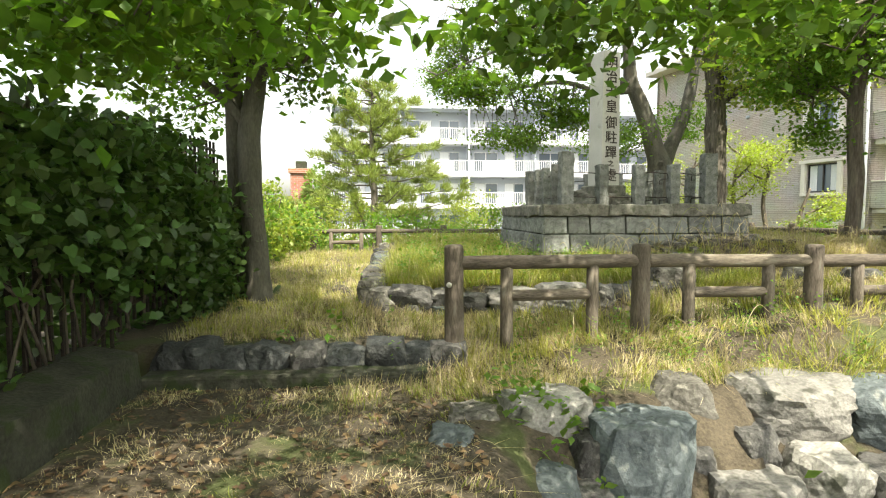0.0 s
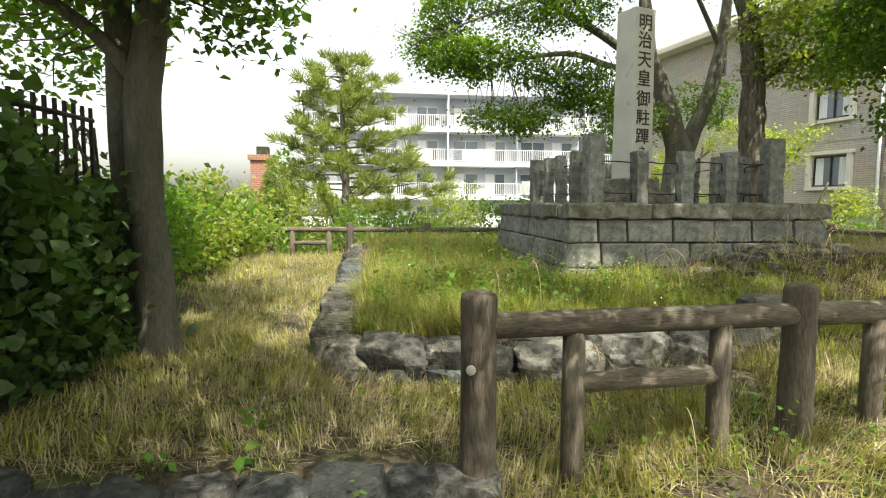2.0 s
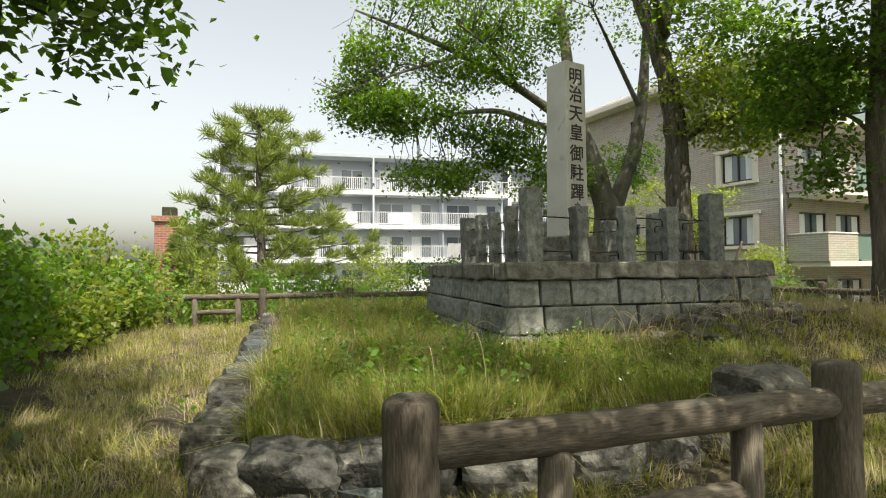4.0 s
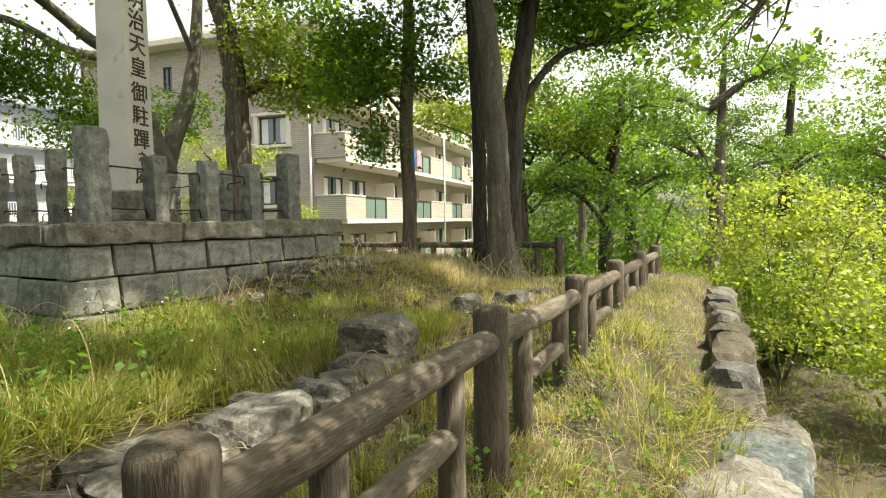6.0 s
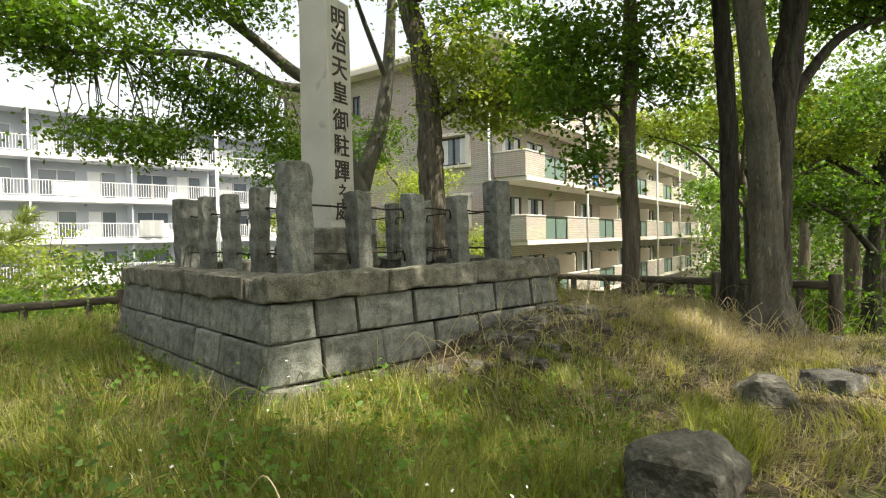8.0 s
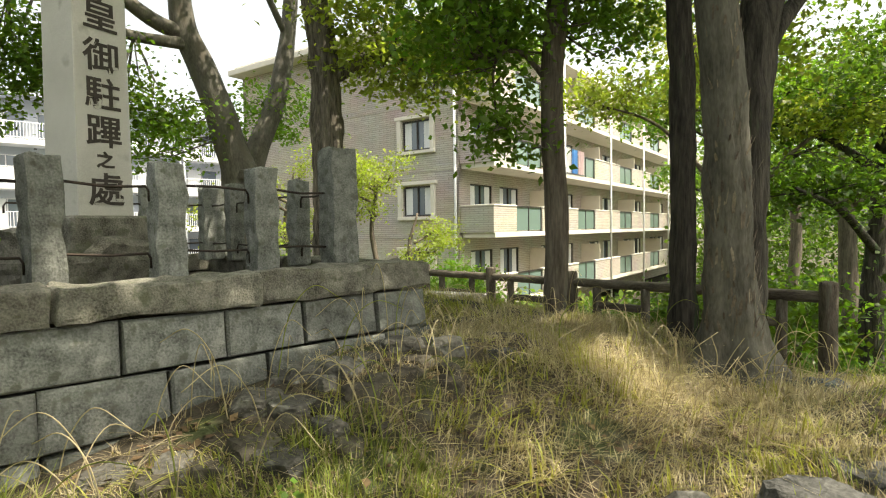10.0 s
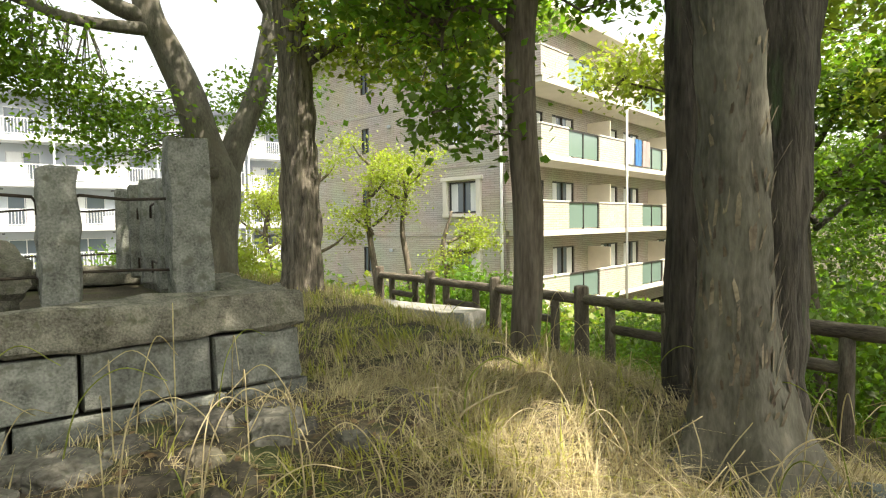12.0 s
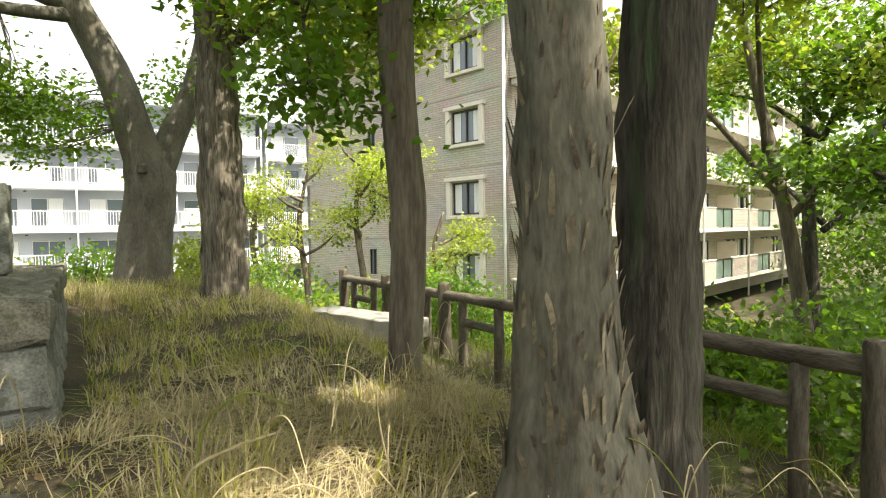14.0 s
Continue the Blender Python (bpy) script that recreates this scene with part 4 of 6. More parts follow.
# ---- trees ----
# places that the sun reaches through gaps in the leaves: point, radius
SUN_GAPS = [((5.44, 7.78, 1.16), .27), ((5.75, 8.62, 1.15), .18), ((6.0, 9.38, 1.2), .26), ((6.1, 8.75, 1.25), .16), ((5.24, 7.77, 1.2), .2), ((1.6, 8.5, 1.0), .5), ((1.95, 7.9, 1.0), .25), ((2.75, 5.22, 1.3), .35), ((2.3, 4.2, .5), .8), ((3.2, 4.3, .5), .7), ((1.3, 4.7, .5), .35), ((-1.3, 8.2, .7), .8), ((-.25, 3.3, .37), .16),
            ((.05, 2.6, .35), .13), ((-.75, 2.9, .35), .10), ((-.4, 4.4, .6), .2), ((-1.5, 6.9, .65), .3), ((4.6, 6.6, .95), .25), ((.7, 6.6, .95), .4), ((.95, 5.8, .95), .22), ((-3.6, 15.5, .7), 1.3), ((-1.8, 10, .7), .9), ((3.2, 7.9, 1.1), .14), ((3.6, 5.3, .8), .5), ((2.47, 8.6, .95), .35),
            ((0.30, 6.71, 0.95), 0.42), ((0.78, 6.78, 0.95), 0.25), ((0.08, 6.64, 0.95), 0.40), ((1.76, 8.28, 1.05), 0.40), ((4.05, 5.60, 0.90), 0.20), ((-1.9, 9.6, .65), .4), ((-2.64, 7.47, 0.65), 0.20), ((5.51, 8.31, 1.20), 0.30), ((2.24, 9.80, 0.98), 0.30), ((-0.37, 3.75, 0.40), 0.16), ((-0.98, 3.69, 0.40), 0.12), ((-0.20, 2.54, 0.36), 0.13), ((2.51, 5.28, 0.50), 0.40)]
GAP_P, GAP_R, GAP_D = np.array([g[0] for g in SUN_GAPS]), np.array([g[1] for g in SUN_GAPS]), np.array(TO_SUN)


def open_to_sun(pts):
    """Drops the leaves that would stand in a gap."""
    rel = pts[:, None, :] - GAP_P[None]
    along = rel @ GAP_D
    off = np.linalg.norm(rel - along[..., None] * GAP_D, axis=2)
    return pts[~((off < GAP_R) & (along > 1.2)).any(1)]


def tree(name, at, label, bark, trunks, crowns, category="tree", leaf=.11, tilt=.7, seed=1, twigs=True, wobble=.12, sides=14, group="", ridge=0.0, lobes=()):
    """trunks: lists of (x, y, z, r) rows from the foot; crowns: (centre, radii, clumps, leaves a clump, material), all from the foot."""
    ob = thing(name, at, label, category, group)
    rng = np.random.default_rng(seed)
    limb_pts = []
    for i, rows in enumerate(trunks):
        line = smooth_line(rows, 8 if i == 0 else 6)
        thick = rows[0][3] > .06
        if thick and ridge and i == 0:
            line = smooth_line(rows, 22)
        V, F = tube_arrays([q[:3] for q in line], [max(q[3], .006) for q in line], (56 if ridge and i == 0 else sides) if thick else 7, wobble if thick else 0, seed + i, ridge if thick and i == 0 else 0, lobes if i == 0 else ())
        part("trunk" if i == 0 else "limb", mesh_from("limb", V, F, bark), None, ob)
        limb_pts += [q[:3] for q in line if q[2] > 1.2]
    limb_pts = np.array(limb_pts) if limb_pts else np.zeros((1, 3))
    by_mat = {}
    tv, tf = [], []
    for centre, radii, clumps, per, mat in crowns:
        subs = cloud(centre, radii, clumps, rng, .15)
        for s in subs:
            sp = rng.uniform(.14, .31)
            k = int(per * rng.uniform(.6, 1.4))
            pts = s + rng.normal(size=(k, 3)) * np.array([sp, sp, sp * .45])
            by_mat.setdefault(mat.name, (mat, []))[1].append(pts)
        if twigs:
            for s in subs[::3]:
                e = limb_pts[np.argmin(np.linalg.norm(limb_pts - s, axis=1))]
                if not .15 < np.linalg.norm(e - s) < 1.6:
                    continue
                mid = (e + s) / 2 + rng.normal(size=3) * .12
                V, F = tube_arrays([e, mid, s], [.012, .008, .004], 4)
                tf += [tuple(i + len(tv) for i in f) for f in F]
                tv += V
    if tv:
        tagged(part("brushwood", mesh_from("brushwood", tv, tf, bark), None, ob), kind="stuff")
    for mat, pts in by_mat.values():
        part("crown", leaf_mesh("crown", open_to_sun(np.concatenate(pts) + np.array(at)) - np.array(at), leaf, mat, tilt, rng), None, ob)
    return ob


def at_ground(x, y):
    return Vector((x, y, gz(*AB(x, y)) - .05))


# two-stemmed tree by the camera's way
g = at_ground(6.42, 8.06)
# the high crowns lie mostly above the view, spread to shade monument and bed
big_tree = tree("tree", g, "large twin-trunked tree with peeling grey bark on a straw mound", BARK_GREY, [
    [(0.02, 0, -.2, .24), (0.02, 0, .05, .20), (0.03, 0, .35, .178), (.03, .02, .8, .166), (.02, .02, 1.4, .158), (-.01, .04, 2.2, .153), (-.10, .10, 3.4, .148), (-.3, .2, 5.0, .13), (-.5, .3, 7.5, .08)],
], [((-.6, -.6, 6.9), (3.2, 3.0, 1.0), 150, 55, LEAF), ((1.6, -1.6, 5.6), (2.0, 1.8, .6), 50, 55, LEAF_FRESH), ((-2.6, -2.0, 7.4), (2.6, 2.4, .8), 90, 55, LEAF), ((-4.2, .2, 7.8), (2.2, 2.2, .7), 110, 55, LEAF), ((-2.2, -4.4, 7.6), (2.8, 2.2, .7), 118, 55, LEAF), ((1.4, -3.4, 7.2), (2.6, 2.2, .7), 95, 55, LEAF), ((-1.2, -1.0, 8.2), (2.6, 2.4, .6), 100, 55, LEAF), ((-.5, .3, 4.75), (1.9, 1.5, .4), 80, 46, LEAF), ((1.1, -.6, 4.7), (1.5, 1.3, .4), 60, 46, LEAF_FRESH)], leaf=.12, seed=3, wobble=.14, sides=28, ridge=.009,
    lobes=((-.55, .30, .38, .34), (-2.05, .16, .42, .30), (-1.35, .12, .25, .22), (2.9, .24, .4, .30), (.7, .2, .45, .32), (1.9, .15, .4, .25)))


def peeling_bark(ob, n, seed, mat):
    """Long curling flakes that stand off the trunk."""
    rng = np.random.default_rng(seed)
    trunk = [c for c in ob.children if c.name.startswith("trunk")][0]
    co = np.array([v.co[:] for v in trunk.data.vertices])
    nr = np.array([v.normal[:] for v in trunk.data.vertices])
    pick = rng.choice(np.nonzero((co[:, 2] > .3) & (co[:, 2] < 4.5))[0], n)
    M = np.zeros((n, 3, 4))
    out = nr[pick]
    up = np.stack([rng.normal(0, .12, n), rng.normal(0, .12, n), np.ones(n)], 1) + out * rng.uniform(-.02, .14, n)[:, None]
    side = np.cross(up, out)
    M[:, :, 0] = side * (rng.uniform(.007, .022, n))[:, None]
    M[:, :, 1] = up * rng.uniform(.03, .15, n)[:, None]
    M[:, :, 2] = out * .05
    M[:, :, 3] = co[pick] + out * .002
    tagged(part("peeling_bark", stamp([(-.5, 0, 0), (.5, .1, 0), (.62, .6, .1), (.2, 1, .22), (-.4, .8, .12)], [(0, 1, 2, 3, 4)], M, "peeling_bark", mat), None, ob, "thin flaking strips of brown bark"), kind="stuff")


BARK_FLAKE = material("bark_flake", (.055, .042, .03), (.2, .165, .12), 6, 50, .9, .5, .01, "island", .4)
peeling_bark(big_tree, 420, 51, BARK_FLAKE)
tree("tree", at_ground(7.08, 8.30), "dark mossy trunk leaning out close behind a paler one", BARK_DARK, [
    [(-.05, 0, -.2, .28), (-.03, 0, .1, .22), (-.02, 0, .6, .185), (0, .0, 1.2, .175), (.03, .0, 1.9, .18), (.12, .0, 2.7, .18), (.42, -.1, 4.2, .14), (.9, -.2, 7, .08)],
    [(.10, .02, 2.5, .11), (.45, -.1, 3.0, .075), (1.2, -.3, 3.7, .05), (2.4, -.7, 4.1, .02)],
], [((.8, .4, 6.2), (2.4, 2.4, 1.2), 60, 46, LEAF), ((1.6, .5, 4.7), (1.9, 1.6, .5), 110, 44, LEAF_DARK), ((3.2, -1.0, 5.0), (2.0, 1.7, .6), 110, 44, LEAF), ((.6, -1.4, 5.6), (1.8, 1.6, .5), 80, 44, LEAF_DARK), ((2.2, -1.0, 4.3), (1.7, 1.5, .5), 60, 44, LEAF), ((3.6, .6, 5.0), (2.2, 2.0, .8), 90, 46, LEAF), ((4.0, -2.4, 5.4), (2.2, 2.0, .8), 80, 46, LEAF), ((.9, -2.6, 5.0), (1.6, 1.4, .4), 46, 44, LEAF)], leaf=.09, seed=4, wobble=.16, sides=22, ridge=.022)
tree("tree", at_ground(6.78, 8.68), "slender black-barked stem behind a pale trunk", BARK_DARK, [
    [(.03, 0, -.2, .18), (.03, 0, .15, .13), (.03, 0, .8, .11), (.02, .0, 1.8, .11), (.01, .02, 2.8, .105), (-.1, .1, 5, .08)],
], [((-.3, .4, 5.6), (1.4, 1.4, .8), 26, 44, LEAF)], leaf=.10, seed=41, wobble=.14, sides=16, ridge=.03)
# slim tree
tree("tree", at_ground(6.47, 9.88), "slim straight brown tree with drooping glossy leaves", BARK_BROWN, [
    [(0, 0, -.1, .14), (0, 0, .1, .115), (0.04, 0, 1.0, .117), (-.01, 0, 1.8, .112), (-.01, 0, 2.5, .112), (.07, .0, 3.2, .11), (.14, .05, 4.6, .075), (.3, .1, 6.5, .04)],
    [(0, 0, 2.3, .035), (-.3, .15, 2.65, .025), (-.55, .25, 2.5, .015), (-.5, .25, 1.8, .006)],
    [(.08, 0, 3.2, .05), (.5, .1, 3.9, .035), (1.4, .2, 4.2, .015)],
], [((-.42, .25, 1.95), (.34, .3, .42), 26, 34, LEAF_FRESH), ((-.75, .3, 2.7), (.8, .6, .35), 44, 40, LEAF_FRESH), ((.35, -.1, 2.95), (.6, .5, .35), 24, 36, LEAF_FRESH), ((-.2, .1, 3.7), (1.3, 1.1, .5), 50, 40, LEAF), ((.2, 0, 5.2), (1.8, 1.6, 1.0), 80, 45, LEAF), ((-.8, .2, 3.3), (1.0, .8, .3), 40, 40, LEAF), ((1.3, .2, 3.2), (.6, .5, .3), 18, 35, LEAF_FRESH)], leaf=.085, seed=5)
# rough-barked tree behind the platform
tree("tree", at_ground(5.5, 13.3), "tree with deeply furrowed brown bark at the platform's back corner", BARK, [
    [(0, 0, -.1, .34), (0, 0, .2, .28), (0, 0, 1.0, .25), (-.02, 0, 2.0, .23), (-.04, .02, 3.0, .215), (-.12, .1, 4.0, .20), (-.32, .26, 5.0, .17), (-.64, .5, 6.2, .12), (-1.1, .8, 8, .06)],
    [(-.3, .24, 4.9, .13), (-.02, .02, 5.8, .12), (.26, -.2, 6.8, .09), (.5, -.4, 8.2, .05)],
    [(.1, -.05, 2.9, .09), (.7, -.2, 3.25, .07), (1.5, -.4, 3.1, .04), (2.4, -.5, 3.3, .02)],
    [(-.2, 0, 4.9, .08), (-1.2, -1.2, 5.6, .06), (-2.6, -2.4, 6.1, .03)],
], [((1.3, -.2, 3.2), (1.5, 1.0, .5), 90, 45, LEAF_LIME), ((2.2, -.6, 3.7), (1.2, .9, .5), 60, 45, LEAF_FRESH), ((.3, -.4, 4.0), (1.0, .8, .5), 40, 40, LEAF_LIME), ((.6, -.2, 5.0), (1.6, 1.4, .7), 50, 50, LEAF), ((0, -1.0, 7.0), (2.8, 2.6, 1.1), 90, 55, LEAF),
    ((-1.9, -2.2, 6.2), (1.6, 1.4, .6), 40, 50, LEAF)], leaf=.10, seed=6, wobble=.16, sides=20, ridge=.05)
# forked smooth-barked tree whose limbs reach over the monument
tree("tree", at_ground(4.55, 14.75), "forked smooth grey tree whose long limb reaches over the monument", BARK_SMOOTH, [
    [(0, 0, -.1, .44), (0, 0, .25, .36), (.05, 0, .9, .31), (.12, 0, 1.6, .31), (-.02, 0, 2.1, .24), (-.30, 0, 3.0, .21), (-.65, -.1, 3.75, .17), (-.75, -.1, 4.6, .14), (-.9, 0, 6.2, .09)],
    [(.15, 0, 1.5, .20), (.4, .05, 2.2, .17), (.72, .1, 3.0, .15), (.95, .1, 4.2, .12), (1.1, .1, 6.2, .07)],
    [(-.62, -.1, 3.7, .12), (-1.1, -.2, 3.8, .10), (-2.0, -.5, 4.25, .08), (-3.4, -1.0, 4.8, .055), (-5.2, -1.5, 5.3, .02)],
    [(-.6, -.1, 3.55, .09), (-1.5, -.5, 3.45, .065), (-2.6, -1.0, 3.6, .05), (-4.4, -1.5, 3.2, .018)],
    [(-1.9, -.45, 4.2, .05), (-2.6, -1.4, 4.6, .035), (-3.4, -2.6, 4.6, .015)],
    [(-3.2, -.9, 4.7, .04), (-4.0, -1.7, 4.2, .028), (-5.4, -2.0, 3.6, .01)],
    [(.9, .1, 4.0, .06), (.2, -.3, 5.0, .045), (-.6, -1.2, 5.6, .02)],
    [(.05, -.28, 1.65, .07), (.05, -.33, 1.75, .05)],
], [((-4.3, -1.6, 3.35), (1.2, 1.0, .3), 105, 47, LEAF), ((-3.6, -.8, 2.3), (1.1, 1.0, .3), 75, 45, LEAF), ((-2.0, -.6, 2.7), (1.0, .8, .3), 60, 45, LEAF), ((-5.4, -.8, 3.9), (1.0, 1.0, .5), 75, 45, LEAF), ((-2.2, -1.2, 5.0), (1.5, 1.1, .3), 75, 45, LEAF), ((-5.0, -1.5, 4.5), (1.0, .9, .4), 66, 42, LEAF), ((-3.0, -1.2, 4.3), (1.4, 1.0, .3), 75, 42, LEAF),
    ((-2.6, -.9, 3.15), (1.2, .8, .25), 60, 42, LEAF), ((-3.2, -1.6, 5.6), (2.2, 1.4, .5), 105, 45, LEAF), ((-1.2, -.6, 2.4), (.7, .5, .25), 30, 42, LEAF),
    ((0, -.5, 6.6), (2.8, 2.2, 1.0), 80, 50, LEAF), ((1.0, .6, 2.9), (.9, .8, .6), 45, 42, LEAF_FRESH), ((-1.0, .4, 2.2), (.9, .6, .4), 39, 42, LEAF_FRESH)], leaf=.076, seed=7, sides=18)
# pair of trunks by the vine hedge
# the last crown is above the view, added to shade hedge and lower path
tree("tree", at_ground(-2.32, 6.3), "grey-brown tree beside the vine-grown fence", BARK_GREY, [
    [(0, 0, -.1, .22), (.02, 0, .12, .165), (0, 0, .6, .14), (-.08, .05, 1.4, .135), (-.1, .1, 2.1, .135), (0, .1, 2.8, .12), (.15, 0, 4.0, .09), (.3, 0, 6, .05)],
    [(-.05, .05, 2.1, .07), (-.5, 0, 2.6, .05), (-1.2, -.6, 3.1, .03)],
    [(.0, .1, 2.6, .06), (.5, -.5, 3.1, .045), (.8, -1.6, 3.4, .02)],
], [((-.1, -.3, 3.2), (1.1, 1.0, .7), 60, 40, LEAF), ((.2, -1.6, 3.6), (1.5, 1.5, .6), 70, 42, LEAF), ((-.9, -1.2, 3.1), (1.0, 1.5, .6), 60, 42, LEAF), ((.6, .4, 2.9), (.5, .5, .5), 22, 34, LEAF_DARK), ((.3, -.2, 4.8), (1.9, 2.0, .9), 80, 45, LEAF), ((.9, -2.6, 5.0), (2.2, 2.4, .8), 110, 48, LEAF)],
     leaf=.095, seed=8)
tree("tree", at_ground(-2.60, 6.45), "slimmer twin of a grey-brown tree by the hedge", BARK_GREY, [
    [(0, 0, -.1, .18), (0, 0, .3, .13), (.0, 0, 1.0, .12), (-.02, 0, 2.0, .115), (-.12, .1, 3.0, .10), (-.5, .2, 5, .06)],
], [((-.5, 0, 3.7), (1.2, 1.2, .8), 60, 42, LEAF), ((-1.2, .8, 2.9), (.8, .8, .6), 30, 40, LEAF_FRESH)], leaf=.095, seed=9)
# tree behind the walker whose boughs hang over the path
# upper crowns are out of view, added to shade path, step and log fence
tree("tree", Vector((3.4, -.6, .35)), "leafy tree whose low boughs hang over the path", BARK_BROWN, [
    [(0, 0, -2.4, .2), (0, 0, .3, .16), (0, 0, 2.4, .14), (-.3, .2, 4.2, .11), (-.6, .4, 6, .07)],
    [(-.1, .1, 2.9, .06), (-1.1, 1.6, 3.15, .03), (-2.0, 3.0, 2.85, .01)],
    [(-.1, .1, 3.2, .06), (-1.9, 1.3, 3.6, .03), (-3.6, 2.3, 3.1, .01)],
    [(0, .1, 3.0, .06), (.0, 2.4, 3.3, .035), (-.2, 4.6, 2.9, .012)],
], [((-2.62, 2.75, 2.14), (.36, .2, .08), 30, 24, LEAF_DARK), ((-2.05, 2.85, 2.22), (.45, .2, .08), 26, 24, LEAF), ((-1.45, 2.95, 2.32), (.5, .25, .08), 26, 24, LEAF_FRESH), ((-4.5, 2.8, 2.25), (.5, .4, .2), 16, 28, LEAF), ((-3.7, 2.7, 2.45), (.6, .4, .15), 12, 28, LEAF),
    ((-.7, 4.6, 2.85), (.9, .7, .3), 34, 36, LEAF), ((.5, 4.9, 2.7), (.9, .7, .3), 34, 36, LEAF_FRESH), ((-1.6, 4.4, 3.0), (1.2, .7, .25), 30, 36, LEAF), ((-.5, 1.6, 4.8), (3.0, 2.4, .8), 120, 48, LEAF), ((-3.2, 2.8, 4.8), (2.4, 2.0, .7), 90, 48, LEAF), ((-2.6, .7, 5.4), (2.8, 2.2, .6), 170, 50, LEAF), ((-4.4, .6, 5.2), (1.6, 2.0, .6), 80, 50, LEAF), ((-2.6, 3.9, 5.0), (2.0, 1.6, .6), 110, 50, LEAF), ((-2.9, 5.9, 5.0), (1.8, 1.5, .6), 80, 50, LEAF), ((.6, 3.3, 4.9), (2.0, 1.6, .6), 100, 50, LEAF)], leaf=.07, seed=10)
# unseen trunk; the high crowns are added out of view to shade the hedge
tree("tree", Vector((-3.1, .4, .2)), "broad-leaved tree leaning over the vine fence above the path", BARK_BROWN, [
    [(0, 0, -.3, .17), (0, 0, .4, .13), (.1, .1, 2.2, .11), (.4, .4, 4.0, .08), (.7, .6, 6.0, .04)],
    [(.1, .1, 2.1, .05), (.9, .9, 2.75, .03), (2.0, 1.7, 2.75, .014), (2.9, 2.1, 2.5, .006)],
    [(.1, .1, 1.9, .045), (.6, 1.4, 2.6, .028), (1.2, 2.6, 2.65, .012)],
    [(.3, .3, 3.6, .05), (1.6, -.6, 4.3, .03), (2.6, -1.6, 4.5, .012)],
    [(.3, .3, 3.7, .05), (1.3, 1.4, 4.3, .03), (1.9, 2.4, 4.5, .012)],
], [((1.2, 1.6, 2.36), (.75, .55, .2), 24, 22, LEAF_FRESH), ((1.95, 1.95, 2.5), (.55, .45, .16), 18, 22, LEAF_FRESH), ((2.7, 2.1, 2.42), (.4, .35, .13), 14, 20, LEAF_FRESH), ((1.4, 2.7, 2.5), (.8, .6, .22), 24, 24, LEAF_FRESH),
    ((.5, 1.2, 2.3), (.5, .6, .3), 20, 24, LEAF_FRESH), ((2.0, -1.7, 4.5), (1.7, 1.7, .4), 120, 34, LEAF), ((1.6, .6, 4.4), (1.7, 1.2, .4), 100, 34, LEAF), ((1.5, 2.4, 4.5), (1.3, 1.0, .35), 70, 34, LEAF), ((2.2, -3.6, 4.3), (1.6, 1.4, .4), 90, 34, LEAF)], leaf=.105, seed=88)
# wood on the slope to the right
# LEAF_DARK trees carry the canopy's shade in their leaf colour
slope = [(13.5, 9.5, 7.5, .2, LEAF_DARK, 12), (18.8, 11.8, 8.5, .24, LEAF_DARK, 13), (14.2, 12.2, 7.6, .14, LEAF_FRESH, 14), (19, 8.5, 9, .26, LEAF_DARK, 15), (24, 13, 10, .28, LEAF, 16), (22.5, 3.5, 9, .22, LEAF, 17),
         (30, 8, 11, .3, LEAF, 18), (23, 9, 8.0, .2, LEAF_DARK, 19), (29, 1, 10, .25, LEAF, 20), (27, 17, 10, .25, LEAF, 22)]
for k, (x, y, h, r, lm, sd) in enumerate(slope):
    rs = random.Random(sd)
    tr = [[(0, 0, -.3, r * 1.5), (0, 0, .3, r), (rs.uniform(-.2, .2), rs.uniform(-.2, .2), h * .4, r * .8), (rs.uniform(-.5, .5), rs.uniform(-.5, .5), h * .95, r * .25)]]
    cr = []
    for q in range(6):
        an = q * 1.05 + rs.uniform(-.3, .3)
        zz = h * rs.uniform(.45, .8)
        ln = rs.uniform(1.4, 2.8)
        tr.append([(0, 0, zz - .4, r * .4), (math.cos(an) * ln * .5, math.sin(an) * ln * .5, zz + .3, r * .25), (math.cos(an) * ln, math.sin(an) * ln, zz + .6, .02)])
        cr.append(((math.cos(an) * ln * .8, math.sin(an) * ln * .8, zz + .6), (1.4, 1.4, .45), 26, 52, lm))
    cr.append(((0, 0, h * .9), (1.8, 1.8, 1.0), 40, 40, lm))
    tree("tree", at_ground(x, y), ("slender broadleaf tree on the wooded slope", "tall broadleaf tree in the wood below the fence")[k > 3], BARK_BROWN if k % 2 else BARK_DARK, tr, cr, leaf=.105, seed=sd, sides=8, group="slope trees")


